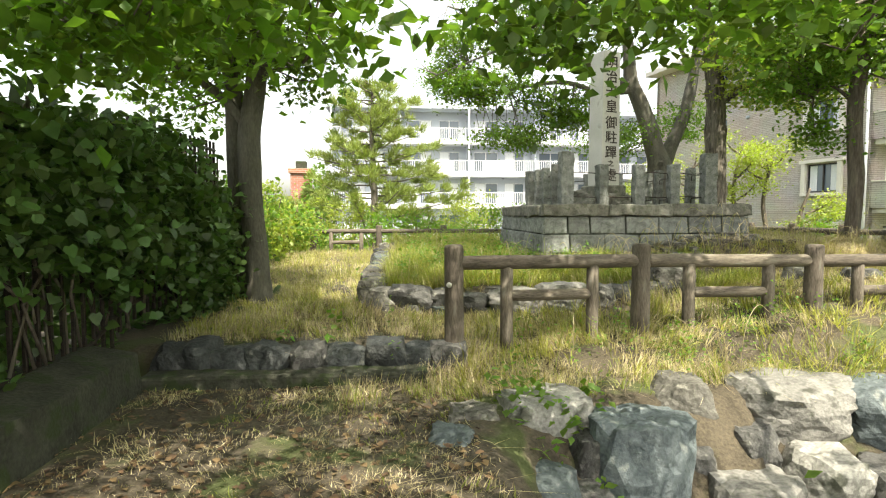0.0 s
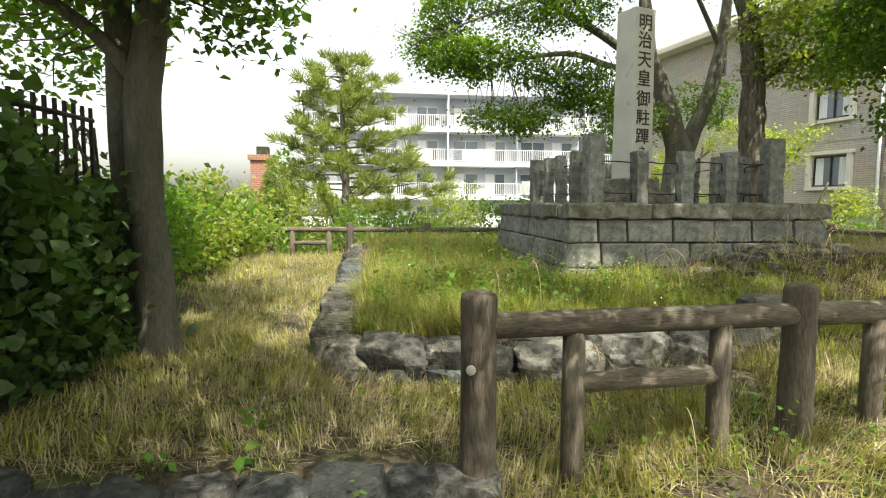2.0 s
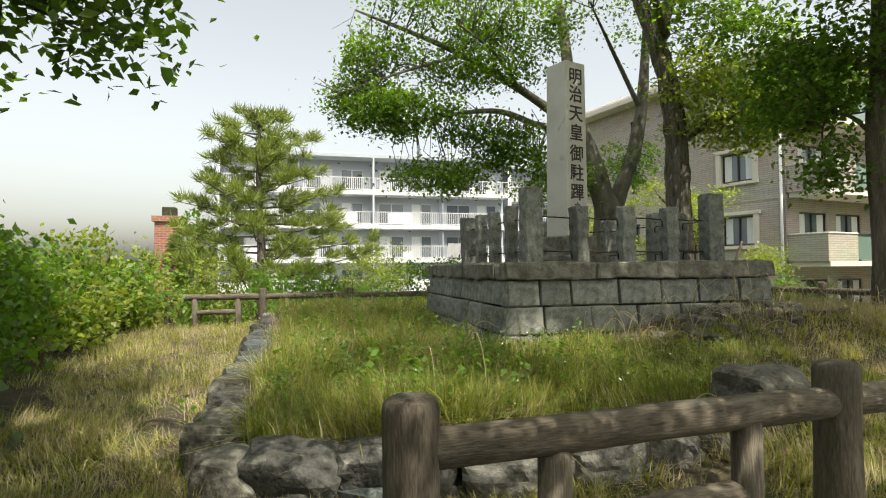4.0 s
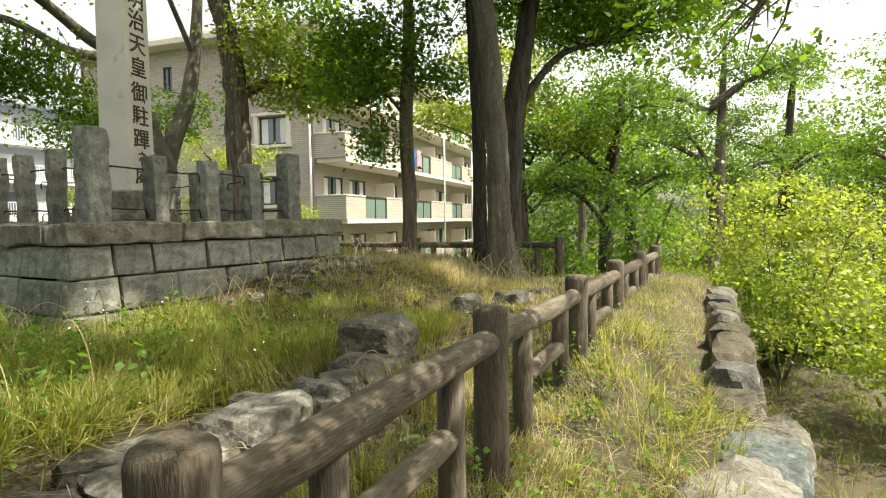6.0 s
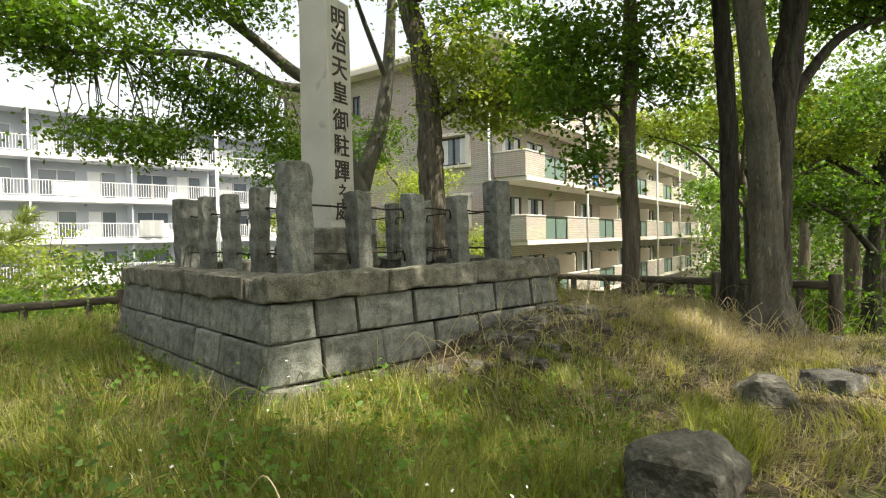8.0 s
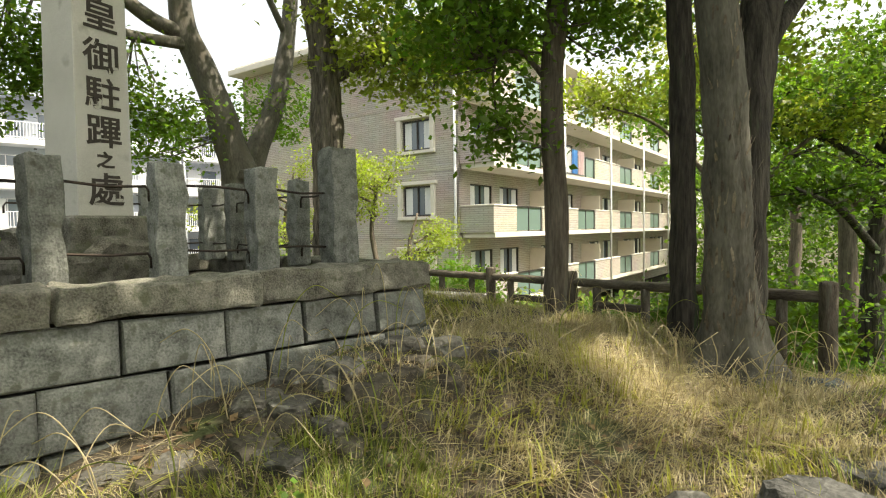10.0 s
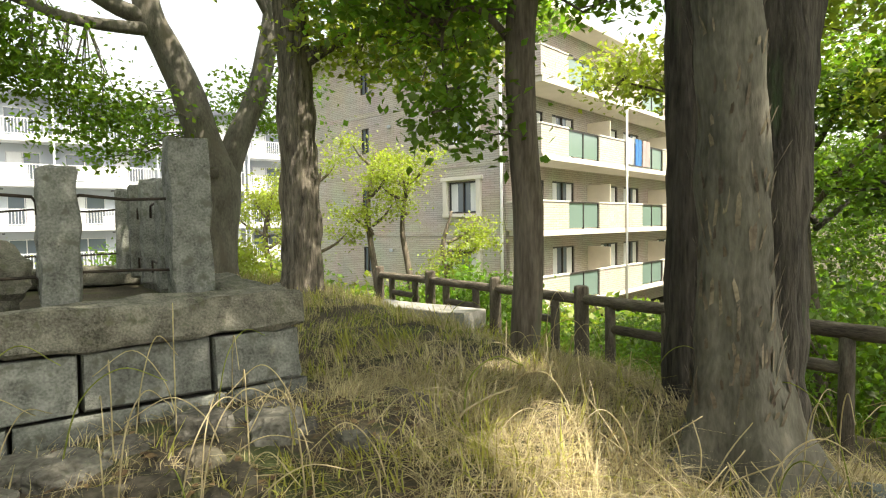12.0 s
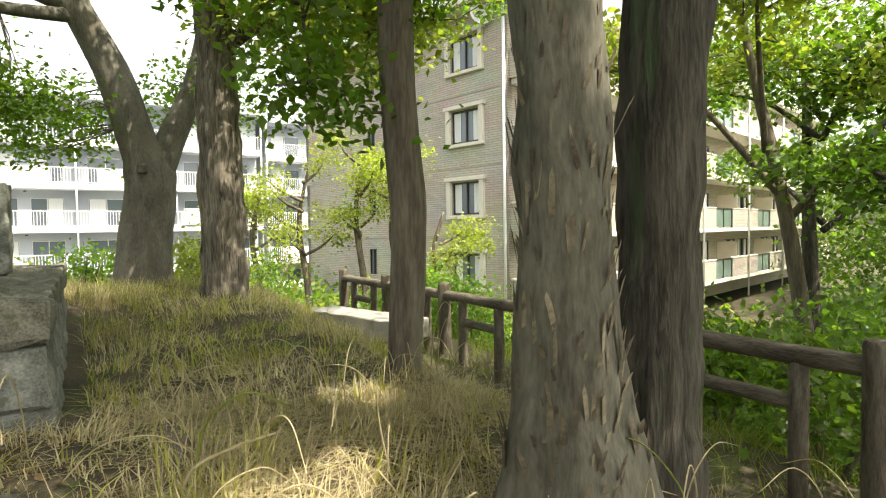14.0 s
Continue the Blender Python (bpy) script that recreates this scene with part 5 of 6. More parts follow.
tree("maple_tree", Vector((11.6, 10.6, -.2)), "slender maple with airy lime-green leaves on the slope", BARK_BROWN, [
    [(0, 0, -.5, .13), (0, 0, .4, .10), (-.2, .2, 2.4, .08), (-.4, .5, 4.2, .05), (-.6, .8, 6.2, .02)],
    [(-.2, .2, 2.6, .05), (-1.0, .9, 3.9, .03), (-1.8, 1.7, 4.4, .01)], [(-.2, .2, 2.4, .05), (.8, -.4, 3.6, .03), (1.8, -1.0, 4.1, .01)], [(-.3, .4, 3.2, .04), (-1.2, -.2, 4.2, .025), (-2.0, -.8, 4.4, .01)],
    [(-.3, .4, 3.4, .04), (.6, 1.2, 4.4, .02), (1.4, 1.8, 4.6, .01)],
], [((-1.5, 1.5, 4.5), (1.0, .9, .4), 44, 36, LEAF_LIME), ((1.2, -.7, 4.0), (1.2, 1.0, .4), 50, 36, LEAF_LIME), ((-1.6, -.6, 4.5), (1.0, .9, .35), 40, 36, LEAF_LIME), ((.9, 1.4, 4.7), (1.1, 1.0, .4), 44, 36, LEAF_LIME), ((-.5, .6, 5.8), (1.6, 1.5, .6), 70, 38, LEAF_LIME), ((.4, -.6, 3.0), (1.3, 1.1, .3), 40, 34, LEAF_FRESH)], leaf=.095, seed=71, sides=8)


def far_wood(label, arc, n, tall, mats, seed, low=0.0):
    """Distant woodland: uneven masses of leaf clumps along an arc (azimuth degrees from +y, near and far radius)."""
    rng = np.random.default_rng(seed)
    for mi, mat in enumerate(mats):
        pts = []
        for _ in range(n // len(mats)):
            az, r = radians(rng.uniform(arc[0], arc[1])), rng.uniform(arc[2], arc[3])
            x, y = 4 + r * math.sin(az), 6 + r * math.cos(az)
            top = tall * (.55 + .45 * noise.noise(Vector((az * 6, r * .08, seed))))
            c = np.array([x, y, -1.8 + low + (top - low) * rng.random() ** .8])
            pts.append(c + rng.normal(size=(54, 3)) * np.array([.8, .8, .4]))
        tagged(new("far_wood", leaf_mesh("far_wood", np.concatenate(pts), .27, mat, .8, rng)), label, "wood", kind="stuff")


# the LEAF_DARK share darkens these masses as canopy shade would
far_wood("dense woodland beyond the slope", (57, 114, 32, 50), 1350, 17, [LEAF_DARK, LEAF, LEAF], 61)
far_wood("low thicket under the trees of the slope", (58, 100, 11, 28), 520, 2.6, [LEAF_DARK, LEAF], 62)
far_wood("green planting in front of the apartments", (-40, 25, 20, 34), 330, 2.6, [LEAF_FRESH, LEAF_LIME], 63)
far_wood("planting at the foot of the tiled apartments", (30, 60, 15, 19), 160, 1.9, [LEAF_FRESH, LEAF_LIME], 64)


def shrub(a, b, r, h, mat, label, n=30, per=45, seed=1, leaf=.07, name="shrub", stems=4, x=None):
    rs = random.Random(seed)
    at = G(a, b, -.03) if x is None else at_ground(*x)
    tr = []
    for k in range(stems):
        an = rs.uniform(0, 6.28)
        tr.append([(0.05 * math.cos(an), .05 * math.sin(an), 0, .025), (r * .3 * math.cos(an), r * .3 * math.sin(an), h * .45, .018), (r * .6 * math.cos(an), r * .6 * math.sin(an), h * .85, .008)])
    return tree(name, at, label, BARK_BROWN, tr, [((0, 0, h * .55), (r, r, h * .45), n, per, mat)], "shrub", leaf, .8, seed, False, 0, 6)


rs = random.Random(5)
for k in range(46):        # undergrowth on the slope
    a, b = rs.uniform(10.9, 19), rs.uniform(2.2, 17)
    shrub(a, b, rs.uniform(.7, 1.3), rs.uniform(.8, 1.7), rs.choice([LEAF_DARK, LEAF, LEAF, LEAF_FRESH]), "leafy green shrub on the shaded slope", 36, 54, 100 + k, .085)
for k in range(12):        # below the retaining wall
    a, b = rs.uniform(4.5, 12), rs.uniform(-1.2, 1.2)
    shrub(a, b, rs.uniform(.5, .9), rs.uniform(.6, 1.0), rs.choice([LEAF, LEAF_FRESH]), "leafy green shrub below the retaining wall", 30, 40, 160 + k, .09)
shrub(13.6, 3.2, 2.3, 4.4, LEAF_LIME, "tall yellow-green feathery shrub beside the lower path", 190, 60, 190, .09)
shrub(10.8, 1.6, 1.4, 2.6, LEAF_LIME, "yellow-green feathery shrub below the retaining wall", 90, 60, 191, .09)
for k in range(16):        # behind the back fence
    a, b = -3.5 + k * .9 + rs.uniform(-.3, .3), 15.6 + rs.uniform(0, 3)
    shrub(a, b, rs.uniform(.6, 1.0), rs.uniform(.9, 1.7) + .5 * (k < 4), rs.choice([LEAF_LIME, LEAF_FRESH, LEAF_FRESH]), "sunlit shrub beyond the back fence", 36, 40, 210 + k, .09)
shrub(0, 0, 1.25, 4.6, LEAF_LIME, "yellow-green shrub in front of the white apartments", 120, 50, 240, .09, x=(-.74, 22.2))
for k in range(9):         # along the hedge line
    shrub(-2.2 + rs.uniform(-.3, .2), 8.3 + k * .75, rs.uniform(.5, .8), rs.uniform(1.1, 1.9), rs.choice([LEAF_LIME, LEAF_FRESH, LEAF_FRESH]), "bright climbing shrub along the old fence", 40, 45, 250 + k, .09)
# pruned garden trees in front of the gable
for k, (x, y, h) in enumerate(((9.14, 21.1, 4.4), (10.0, 20.7, 3.8), (11.1, 20.4, 2.7), (7.74, 21.7, 3.9), (6.6, 22.6, 3.4))):
    r2 = random.Random(300 + k)
    tr, cr = [[(0, 0, -2.4, .14), (.1, 0, .4, .10), (-.1, .1, h * .6, .07), (.15, 0, h, .03)]], []
    for q in range(6):
        an, zz = r2.uniform(0, 6.28), r2.uniform(.3, 1.0) * h
        e = (math.cos(an) * r2.uniform(.5, 1.1), math.sin(an) * r2.uniform(.5, 1.1), zz + .25)
        tr.append([(0, 0, zz - .3, .05), (e[0] * .6, e[1] * .6, zz - .05, .035), (*e, .012)])
        cr.append((e, (.55, .5, .4), 12, 36, LEAF_LIME))
    tree("garden_tree", Vector((x, y, -.1)), "pruned garden tree with pale yellow-green tufts", BARK_BROWN, tr, cr, leaf=.09, seed=300 + k, sides=8, twigs=False, group="garden trees")


# ---- pine ----
def build_pine():
    at = at_ground(-3.7, 18.8)
    at.z = -.2
    ob = thing("pine_tree", at, "tiered young pine with soft yellow-green needles behind the back fence", "tree")
    H = 6.6
    rng = np.random.default_rng(77)
    line = smooth_line([(0, 0, -.4, .16), (.05, 0, 2, .13), (-.05, 0, 4.4, .08), (0, 0, H, .015)], 6)
    V, F = tube_arrays([q[:3] for q in line], [q[3] for q in line], 10, .1)
    part("trunk", mesh_from("trunk", V, F, BARK), None, ob)
    tv, tf, pts = [], [], []
    for k in range(58):
        z = 1.2 + (H - 1.5) * (k / 58) ** .9
        ln = (3.1 * (1 - (z - 1.0) / (H - .6)) ** .85 + .3) * rng.uniform(.65, 1.15)
        an = k * 2.4 + rng.uniform(-.4, .4)
        d = np.array([math.cos(an), math.sin(an), 0])
        tip = d * ln + np.array([0, 0, z + .25 * ln * rng.uniform(.2, 1)])
        V, F = tube_arrays([(0, 0, z), d * ln * .5 + np.array([0, 0, z + .02]), tip], [.035, .022, .008], 5)
        tf += [tuple(i + len(tv) for i in f) for f in F]
        tv += V
        for t in np.arange(.4, 1.05, .26 / max(ln, .5)):
            c = np.array([0, 0, z]) * (1 - t) + tip * t + rng.normal(size=3) * np.array([.16, .16, .07])
            pts.append((c, .30))
    part("branchwork", mesh_from("branchwork", tv, tf, BARK), None, ob)
    # needle tufts: thin blades fanning up and out of each twig end
    M = []
    for c, r in pts:
        n = 70
        out = np.array([c[0], c[1], 0]) / (np.hypot(c[0], c[1]) + .05)
        d = rng.normal(size=(n, 3)) * .55 + out * .5 + np.array([0, 0, .75])
        d /= np.linalg.norm(d, axis=1)[:, None]
        sd = np.cross(d, rng.normal(size=(n, 3)))
        sd /= np.linalg.norm(sd, axis=1)[:, None]
        m = np.zeros((n, 3, 4))
        m[:, :, 0], m[:, :, 1], m[:, :, 2] = sd * .042, d * (r * rng.uniform(.75, 1.25, n))[:, None], np.cross(sd, d) * .04
        m[:, :, 3] = c + rng.normal(size=(n, 3)) * np.array([.07, .07, .03])
        M.append(m)
    part("needles", stamp(LEAF_V, LEAF_F, np.concatenate(M), "needles", NEEDLE), None, ob)


build_pine()


# ---- vine hedge on a steel fence ----
def build_hedge():
    A0, B0, B1 = -1.78, -2.0, 7.2
    at = G(A0, B0)
    fence = thing("steel_fence", at, "dark steel bar fence overgrown with vines", "fence", rz=10)
    n = int((B1 - B0) / .13)
    bar = mesh_of(box(.026, .026, 1.75, .003), "bar", IRON)
    for k in range(n):
        b = B0 + k * .13
        part("bar", bar, None, fence, m=Matrix.Translation((0, b - B0, gz(A0, b) - at.z + .2)))
    for zz in (.35, 1.85):
        V, F = tube_arrays([(0, b - B0, gz(A0, b) - at.z + zz) for b in np.arange(B0, B1 + .1, .6)], [.02] * len(np.arange(B0, B1 + .1, .6)), 6)
        part("rail", mesh_from("rail", V, F, IRON), None, fence)
    bs = np.arange(B0, 4.5, .5)
    bm = bmesh.new()
    prev = None
    for b in bs:
        z = gz(A0 + .5, b)
        row = [bm.verts.new((x, b - B0, zz - at.z)) for x, zz in ((.42, z - .25), (.36, z + .30), (.05, z + .36), (-.2, z + .34), (-.2, z - .25))]
        if prev:
            for i in range(4):
                bm.faces.new((prev[i], prev[i + 1], row[i + 1], row[i]))
        prev = row
    bmesh.ops.recalc_face_normals(bm, faces=bm.faces)
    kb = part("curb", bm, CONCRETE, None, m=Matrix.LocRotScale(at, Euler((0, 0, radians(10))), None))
    tagged(kb, "stained sloping concrete kerb, darkened for the shade under the vine hedge", "kerb", kind="structure")
    rng = np.random.default_rng(9)
    pts = []
    for k in range(1000):
        b = rng.uniform(B0, B1)
        top = 2.2 + .2 * math.sin(b * 1.7) + .14 * math.sin(b * 4.1) - .25 * max(0, b - 4) / 3
        low = 1.5 - .25 * max(0, b - 3) + .25 * math.sin(b * 2.3 + 1) * math.sin(b * 5.1) - .5 * max(0, b - 4.2) / 3
        z = low + (top - low) * rng.random() ** .7
        a = A0 + rng.normal(0, .10) + .12 * (z > low + .25)
        c = np.array(P(a, b, z))
        pts.append(c + rng.normal(size=(32, 3)) * np.array([.13, .16, .13]))
    for k in range(520):
        b = rng.uniform(B0, B1)
        c = np.array(P(A0 - .28 + rng.normal(0, .08), b, rng.uniform(.5, 2.3)))
        pts.append(c + rng.normal(size=(30, 3)) * np.array([.07, .16, .16]))
    vine = thing("vine_hedge", at, "dense dark green vine hanging over the steel fence", "hedge")
    inv = np.array(at)
    part("leaves", leaf_mesh("leaves", np.concatenate(pts) - inv, .078, HEDGE_LEAF, .8, rng, [(0, .08, 0), (.26, -.06, .02), (.5, .3, .06), (.3, .7, .02), (0, 1.05, -.1), (-.3, .7, .02), (-.5, .3, .06), (-.26, -.06, .02)]), None, vine)
    stems_v, stems_f = [], []
    for k in range(60):
        b = rng.uniform(B0, B1)
        p = [np.array(P(A0 + rng.normal(0, .05), b + q * rng.normal(0, .12), .75 + q * .42)) - inv for q in range(5)]
        V, F = tube_arrays(p, [.012] * 5, 4)
        stems_f += [tuple(i + len(stems_v) for i in f) for f in F]
        stems_v += V
    part("vine_wood", mesh_from("vine_wood", stems_v, stems_f, BARK_BROWN), None, vine)


build_hedge()


# ---- grass ----
BLADE_V = [(-.5, 0, 0), (.5, 0, 0), (-.36, .16, .55), (.36, .16, .55), (0, .55, 1.0)]
BLADE_F = [(0, 1, 3), (0, 3, 2), (2, 3, 4)]


def blocked(a, b):
    """Places with no grass: platform, stones of the step."""
    plat = (a > PA - .12) & (a < PA + PS + .12) & (b > PB - .12) & (b < PB + PD + .12)
    bank = (a > 3.75 + .25 * np.sin(b * 9)) & (a < 6.05 + .15 * np.sin(b * 11)) & (b > 7.72 + .12 * np.sin(a * 5)) & (b < PB + .1) & (np.sin(a * 37 + b * 23) > -.8)
    step = (b > 4.25) & (b < 4.6) & (a < .95)
    return plat | step | bank


def blades(name, a, b, height, width, lean, mat, label, seed):
    rng = np.random.default_rng(seed)
    bare = np.array([noise.noise(Vector((q * 1.6, r * 1.6, 4))) + .7 * noise.noise(Vector((q * 5, r * 5, 8))) for q, r in zip(a, b)])
    ok = ~blocked(a, b) & (bare > rng.uniform(-.55, -.05, len(a)))
    a, b = a[ok], b[ok]
    height = height[ok] if np.ndim(height) else np.full(len(a), height)
    n = len(a)
    h = height * rng.uniform(.55, 1.3, n)
    yaw = rng.uniform(0, 6.283, n)
    h *= .75 + .5 * np.sin(a * 2.1 + b * 1.3) ** 2 * np.cos(a * .9 - b * 1.7) ** 2
    ln = np.abs(rng.normal(0, lean, n)) + .1
    w = width * rng.uniform(.7, 1.3, n)
    M = np.zeros((n, 3, 4))
    c, s = np.cos(yaw), np.sin(yaw)
    M[:, 0, 0], M[:, 1, 0] = c * w, s * w
    M[:, 0, 1], M[:, 1, 1] = -s * h * ln, c * h * ln
    drift = 1.3 * np.sin(a * 3.1 + 2 * np.sin(b * 2.3)) , 1.3 * np.sin(b * 2.7 + 2 * np.sin(a * 1.9))
    M[:, 0, 2] += h * .22 * drift[0] * rng.uniform(.2, 1.4, n)
    M[:, 1, 2] += h * .22 * drift[1] * rng.uniform(.2, 1.4, n)
    M[:, 2, 2] = h / np.sqrt(1 + .3 * ln ** 2)
    z = gz_ab(a, b) - .01
    z += np.array([0.03 * noise.noise(Vector((q * 1.3, r * 1.3, 0))) for q, r in zip(a, b)])
    M[:, 0, 3], M[:, 1, 3], M[:, 2, 3] = a * CT - b * ST, a * ST + b * CT, z
    ob = new(name, stamp(BLADE_V, BLADE_F, M, name, mat))
    return tagged(ob, label, "grass", kind="stuff")


def scatter(n, a0, a1, b0, b1, seed, clump=0.0):
    """Random plan places, gathered into tufts."""
    rng = np.random.default_rng(seed)
    if clump:
        m = max(1, n // 14)
        ca, cb = rng.uniform(a0, a1, m), rng.uniform(b0, b1, m)
        k = rng.integers(0, m, n)
        return ca[k] + rng.normal(0, clump, n), cb[k] + rng.normal(0, clump, n)
    return rng.uniform(a0, a1, n), rng.uniform(b0, b1, n)


def lawn(name, mat, label, regions, width, lean, seed):
    A, B, Hh = [], [], []
    for i, (n, a0, a1, b0, b1, h, clump) in enumerate(regions):
        a, b = scatter(n, a0, a1, b0, b1, seed + i, clump)
        A.append(a); B.append(b); Hh.append(np.full(len(a), h))
    blades(name, np.concatenate(A), np.concatenate(B), np.concatenate(Hh), width, lean, mat, label, seed)


lawn("grass", GRASS, "tall uncut green grass on the raised bed", [
    (30000, .4, 3.6, 6.1, 8.4, .25, .05), (13000, .4, 2.9, 8.4, 14, .26, .06), (7000, 3.2, 5, 5.9, 7.6, .16, .05),
    (6000, -1.5, .2, 4.7, 9, .10, .05), (4000, -2, .2, 9, 14, .13, .06), (5000, .1, 4.5, 3.6, 5.7, .16, .05), (2200, 5, 9.5, 4.2, 6, .16, .05),
    (5000, 6.3, 10, 9, 14.4, .14, .06), (4000, 3.2, 7, 12.1, 14.3, .22, .06), (7000, 10, 13, 3, 15, .3, .1), (6000, -4, 10, 14.6, 17, .35, .1), (1200, -1.3, .9, 0, 4.1, .06, .05),
    (5000, 4, 14, -1, 3.2, .3, .1)], .0075, 1.7, 40)
lawn("dry_grass", GRASS_DRY, "dry straw-coloured grass lying and standing in tufts", [
    (9000, .4, 3.6, 6.0, 8.4, .24, .05), (6000, .4, 2.9, 8.4, 14, .24, .06), (22000, 3.0, 7, 5.2, 8.4, .10, .04), (18000, 6.3, 9.8, 6, 10, .08, .045), (16000, 6.2, 9.8, 9.5, 14.3, .16, .05),
    (15000, -1.5, .25, 4.65, 9.0, .13, .05), (8000, -2, .2, 9, 14, .18, .06), (17000, .1, 3.6, 3.7, 5.8, .15, .05), (6500, 3.4, 9.6, 4.1, 5.4, .12, .05), (9000, 3, 7, 12, 14.3, .24, .06),
    (9000, -1.3, 1.0, 0.2, 4.2, .04, .06), (4000, 7.2, 8.6, 6.2, 8.0, .13, .04)], .0055, 1.7, 70)
lawn("yellow_grass", GRASS_YELLOW, "sunburnt yellow-green grass tufts", [(7000, .4, 3.6, 6.1, 8.4, .30, .04), (4000, .4, 2.9, 8.4, 13.5, .26, .04), (4000, -1.5, .2, 4.8, 9, .15, .04), (4000, 1.0, 5.5, 3.7, 5.7, .2, .04),
    (3000, -2, .2, 9, 14, .2, .05), (3000, 3.2, 7, 5.8, 8.0, .16, .035), (3000, 6.4, 9.6, 6, 13, .2, .04)], .009, 2.4, 120)
blades("fallen_straw", *scatter(26000, 3.2, 9.6, 5.3, 9.2, 90, .03), .10, .0055, 6.0, GRASS_DRY, "matted fallen straw over the mound", 91)
blades("fallen_straw", *scatter(9000, -1.4, 3.6, 3.7, 6.0, 92, .04), .08, .0055, 6.0, GRASS_DRY, "matted fallen straw beside the log fence", 93)

blades("fallen_straw", *scatter(9000, -1.35, 1.0, .4, 4.2, 94, .05), .055, .005, 6.0, GRASS_DRY, "thin litter of dead straw on the trodden path", 95)
blades("fallen_straw", *scatter(9000, 3.4, 9.6, 3.5, 5.4, 99, .04), .08, .0055, 5.0, GRASS_DRY, "matted fallen straw along the strip above the retaining wall", 100)
blades("fallen_straw", *scatter(11000, 6.5, 8.6, 6.0, 8.4, 96, .03), .11, .005, 5.0, GRASS_DRY, "tangled dead straw heaped round the tree foot", 97)
LITTER = material("dead_leaf", (.05, .032, .018), (.16, .10, .05), 3, 30, .8, 0, 0, "island", .4)
_r = np.random.default_rng(98)
_a, _b = np.concatenate([_r.uniform(-1.4, 1.0, 1500), _r.uniform(3.0, 7.4, 1800)]), np.concatenate([_r.uniform(.3, 4.2, 1500), _r.uniform(5.4, 8.2, 1800)])
_z = gz_ab(_a, _b) + np.array([.03 * noise.noise(Vector((q * 1.3, r * 1.3, 0))) for q, r in zip(_a, _b)]) + .012
tagged(new("leaf_litter", leaf_mesh("leaf_litter", np.stack([_a * CT - _b * ST, _a * ST + _b * CT, _z], 1), .05, LITTER, .25, _r)), "dead brown leaves scattered over the ground", "leaves", kind="stuff")


# ---- weeds, flowers and single stalks ----
def weeds(name, label, spots, mat, seed, leaf=.05, height=.3, per=16):
    """Many small upright weeds, too many to tell apart."""
    rng = np.random.default_rng(seed)
    pts = []
    for a, b in spots:
        if blocked(np.array([a]), np.array([b]))[0]:
            continue
        h = height * rng.uniform(.5, 1.4)
        z = np.linspace(.08, 1, per) * h
        q = np.stack([rng.normal(0, .03 + .02 * (1 - z / h), per) for _ in range(2)], 1)
        base = P(a, b, gz(a, b))
        pts.append(np.stack([base.x + q[:, 0], base.y + q[:, 1], base.z + z], 1))
    tagged(new(name, leaf_mesh(name, np.concatenate(pts), leaf, mat, .5, rng)), label, "weeds", kind="stuff")


rw = random.Random(12)
weeds("weeds", "small leafy weeds among the uncut grass", [(rw.uniform(.5, 3.4), rw.uniform(6.1, 8.4)) for _ in range(230)] + [(rw.uniform(.5, 2.8), rw.uniform(8.4, 13)) for _ in range(120)], LEAF_FRESH, 5, .04, .28)
weeds("weeds", "bright green weeds at the foot of the log fence", [(rw.gauss(3.0, 1.6), rw.gauss(4.3, .35)) for _ in range(70)] + [(rw.uniform(3.2, 4.4), rw.uniform(6.4, 7.4)) for _ in range(24)], LEAF_FRESH, 6, .035, .26)
weeds("weeds", "weeds by the boulders of the bank", [(rw.uniform(1.2, 2.0), rw.uniform(2.9, 3.6)) for _ in range(16)] + [(rw.uniform(-.6, .2), rw.uniform(4.2, 4.7)) for _ in range(8)], LEAF_FRESH, 8, .07, .22)
PETAL = material("white_petal", (.7, .7, .66), (.85, .85, .8), 5, 40, .7, 0, 0)
weeds("weeds", "tall dull green weeds in the uncut grass", [(rw.gauss(1.6, .7), rw.gauss(7.2, .6)) for _ in range(40)] + [(rw.uniform(.5, 2.6), rw.uniform(8.6, 11)) for _ in range(16)], LEAF_FRESH, 15, .055, .36, 14)
weeds("wild_flowers", "tiny white wild flowers among the grass", [(rw.uniform(.8, 3.4), rw.uniform(6.2, 8.3)) for _ in range(22)], PETAL, 9, .02, .32, 5)


def stalk(points, r, mat, label, name="grass_stalk"):
    line = smooth_line([(*p, r * (1 - .6 * i / len(points))) for i, p in enumerate(points)], 6)
    o = Vector(line[0][:3])
    V, F = tube_arrays([Vector(q[:3]) - o for q in line], [q[3] for q in line], 5)
    return tagged(part(name, mesh_from(name, V, F, mat), None, None, m=Matrix.Translation(o)), label, "grass")


for k in range(90):
    a, b = rw.choice([(rw.uniform(.6, 3.4), rw.uniform(6.2, 8.3)), (rw.uniform(3.4, 6.2), rw.uniform(7.2, 8.2)), (rw.uniform(6.6, 9), rw.uniform(6, 9)), (rw.uniform(1.2, 4), rw.uniform(3.8, 5.4))])
    an, h, sp = rw.uniform(0, 6.28), rw.uniform(.3, .55), rw.uniform(.1, .4)
    p = G(a, b, -.02)
    d = Vector((math.cos(an), math.sin(an), 0))
    stalk([p, p + d * sp * .25 + Vector((0, 0, h * .7)), p + d * sp * .7 + Vector((0, 0, h)), p + d * sp * 1.2 + Vector((0, 0, h * .86))], .0035, rw.choice([GRASS_DRY, GRASS_DRY, GRASS]), "single long bent grass stalk", "grass_stalk")
shrub(0, 0, .42, 1.5, LEAF, "shrub with pointed leaves growing up beside the bank", 26, 22, 400, .11, x=(2.42, 2.5))


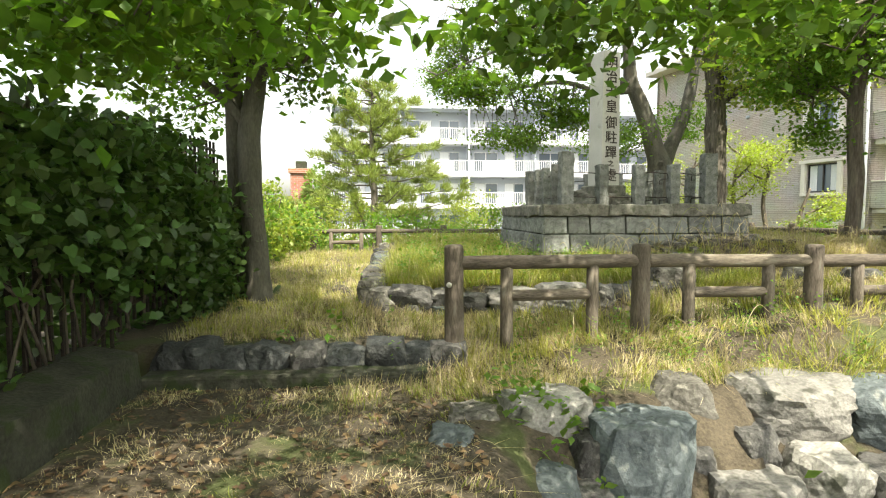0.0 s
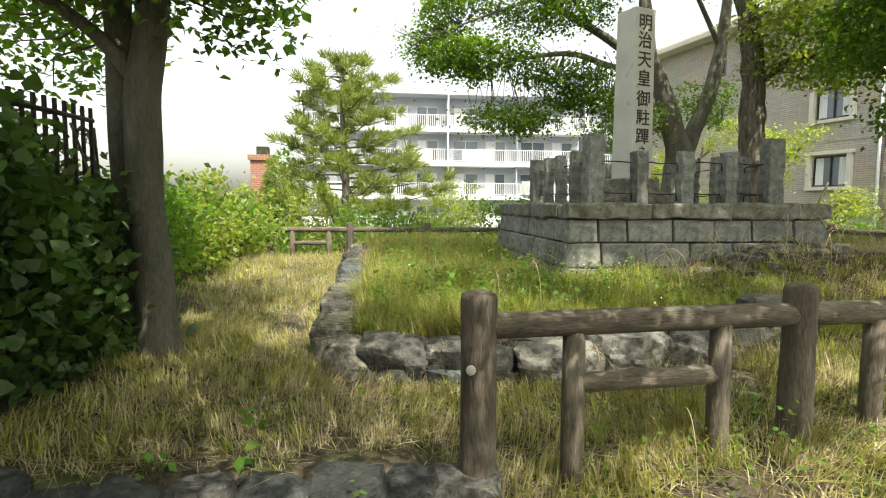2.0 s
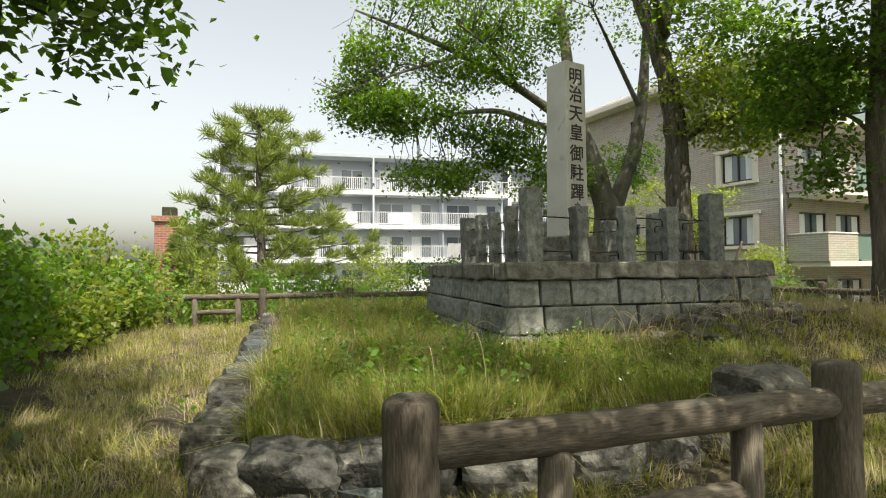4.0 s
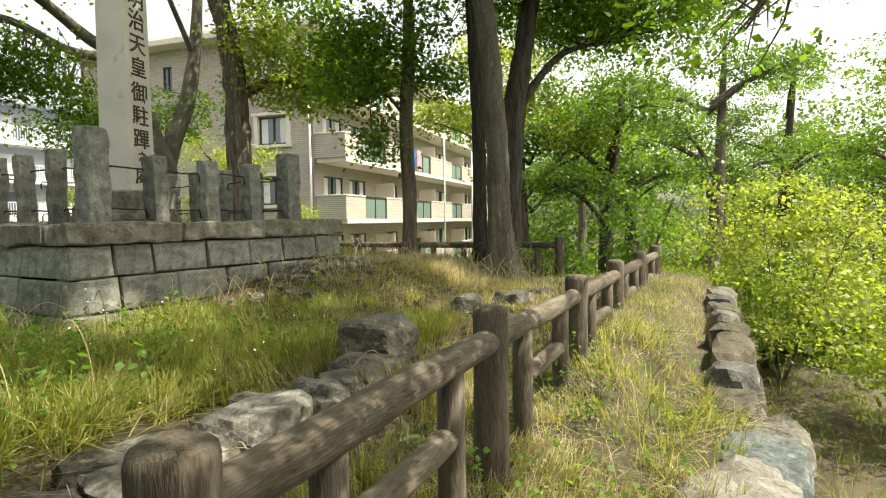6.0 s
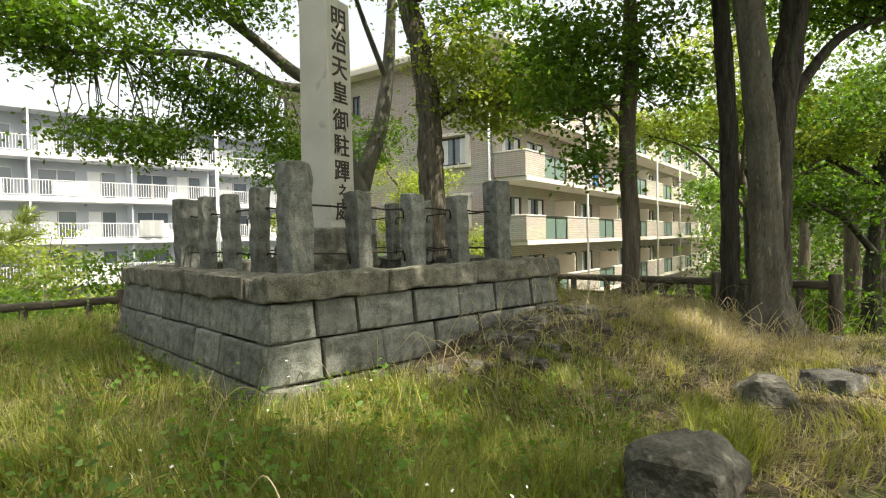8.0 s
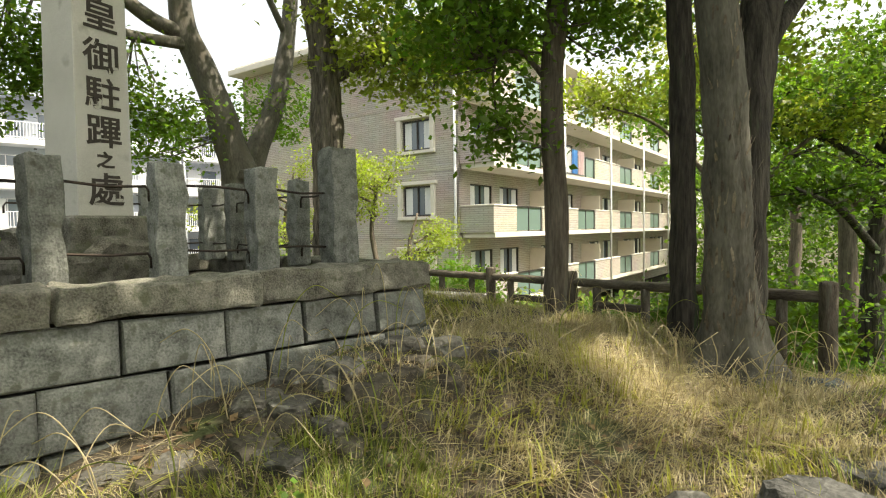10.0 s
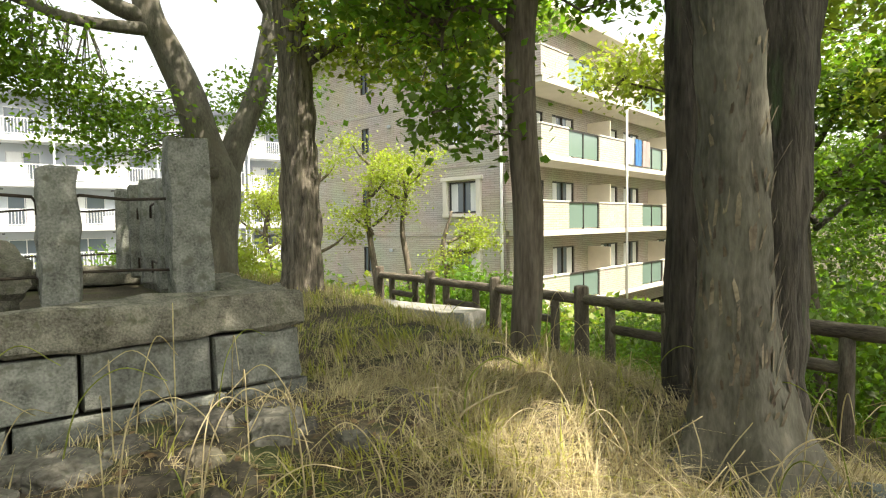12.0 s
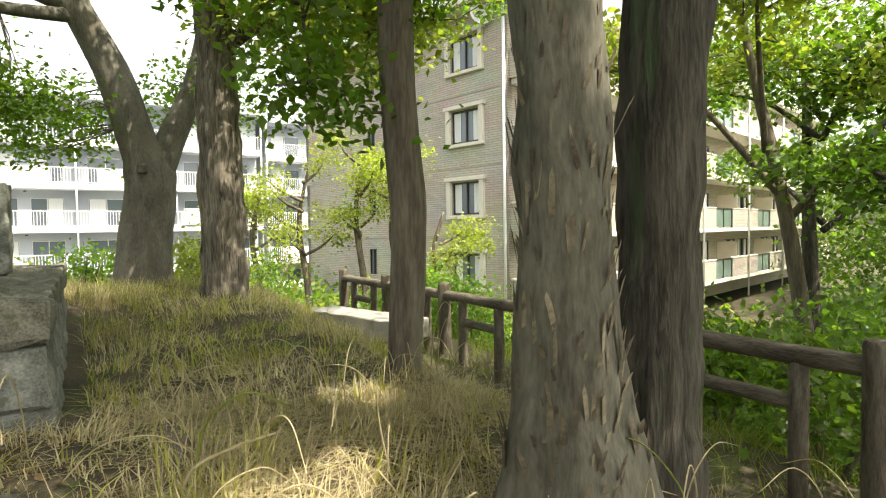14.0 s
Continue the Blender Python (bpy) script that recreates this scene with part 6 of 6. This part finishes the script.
def build_brick_chimney():
    at = Vector((-7.2, 21.5, -.8))
    ob = thing("brick_chimney", at, "weathered red brick chimney half covered by climbing ivy", "chimney", rz=12)
    brick = brick_material("red_brick", (.32, .11, .06), (.40, .15, .09), (.35, .30, .26), .22, .075)
    part("shaft", uv_box(.75, .75, 4.1), brick, ob)
    part("cap", uv_box(.9, .9, .18, (0, 0, 4.1)), brick, ob)
    part("flue", box(.4, .4, .3, .02, (0, 0, 4.28)), CONCRETE, ob)
    rng = np.random.default_rng(17)
    ivy = cloud((.7, -.5, 2.3), (.75, .6, 2.2), 2600, rng, .2)
    part("ivy", leaf_mesh("ivy", ivy, .15, LEAF_FRESH, .7, rng), None, ob, "light green climbing ivy")


build_brick_chimney()

stalk([(5.24, 8.60, 1.12), (5.27, 8.63, 1.45), (5.42, 8.62, 1.57), (5.56, 8.58, 1.52)], .006, GRASS, "long green grass blade bent in an arch")
stalk([(5.18, 8.60, 1.10), (5.22, 8.62, 1.30), (5.36, 8.60, 1.38), (5.52, 8.58, 1.42)], .009, GRASS_DRY, "pale feathery grass seed head", "seed_head")
for k in range(60):        # upright straw at the foot of the twin trunks
    a, b = rw.gauss(7.35, .22), rw.gauss(6.75, .35)
    p = G(a, b, -.02)
    d = Vector((rw.gauss(0, .12), rw.gauss(0, .12), rw.uniform(.2, .42)))
    stalk([p, p + d * .6, p + d + Vector((rw.gauss(0, .06), rw.gauss(0, .06), -.01))], .004, GRASS_DRY, "stiff dry straw stalk at the foot of a tree", "straw_stalk")
blades("long_straw", *scatter(4200, 6.2, 7.6, 6.3, 8.6, 131, .05), .20, .0055, 5.0, GRASS_DRY, "long bleached straw leaning round the tree foot", 132)
V, F = tube_arrays([(5.08, 8.35, 1.02), (5.14, 8.65, 1.19), (5.16, 8.95, 1.24), (5.1, 9.3, 1.22), (5.0, 9.5, 1.05)], [.05, .085, .095, .08, .04], 12, .3, 4)
tagged(part("dead_root", mesh_from("dead_root", V, F, BARK_BROWN), None, None), "weathered dead root half sunk in dry grass", "root")
# sheet hung over a balcony of the white apartments
bm = bmesh.new()
bmesh.ops.create_grid(bm, x_segments=8, y_segments=8, size=.5)
for v in bm.verts:
    v.co = Vector((v.co.x * 1.5, .05 * math.sin(v.co.x * 11), v.co.y * 1.1))
bmesh.ops.solidify(bm, geom=bm.faces[:], thickness=.012)
tagged(part("bed_sheet", bm, CURTAIN, None, m=Matrix.LocRotScale(Vector((4.80, 48.70, 3.19)), Euler((0, 0, radians(10))), None)), "white sheet hung over a balcony railing", "sheet", "washing")
rt = random.Random(77)
for k in range(46):
    a, b = rt.uniform(3.5, 6.2), rt.uniform(7.3, 8.3)
    p = G(a, b, -.02)
    an, h = rt.uniform(0, 6.28), rt.uniform(.12, .42)
    d = Vector((math.cos(an), math.sin(an), 0))
    stalk([p, p + d * .06 + Vector((0, 0, h * .6)), p + d * .18 + Vector((0, 0, h)), p + d * .34 + Vector((0, 0, h * .7))], .0035, GRASS_DRY, "dry arching stalk on the bare bank", "grass_stalk")
for k in range(70):
    a, b = rt.uniform(6.2, 8.4), rt.uniform(6.2, 8.8)
    p = G(a, b, .01)
    an, h, ln = rt.uniform(0, 6.28), rt.uniform(.05, .3), rt.uniform(.2, .5)
    d = Vector((math.cos(an), math.sin(an), 0)) * ln
    stalk([p, p + d * .3 + Vector((0, 0, h * .8)), p + d * .7 + Vector((0, 0, h)), p + d + Vector((0, 0, h * .55))], .0032, GRASS_DRY, "long bleached straw stalk leaning in the sun", "straw_stalk")
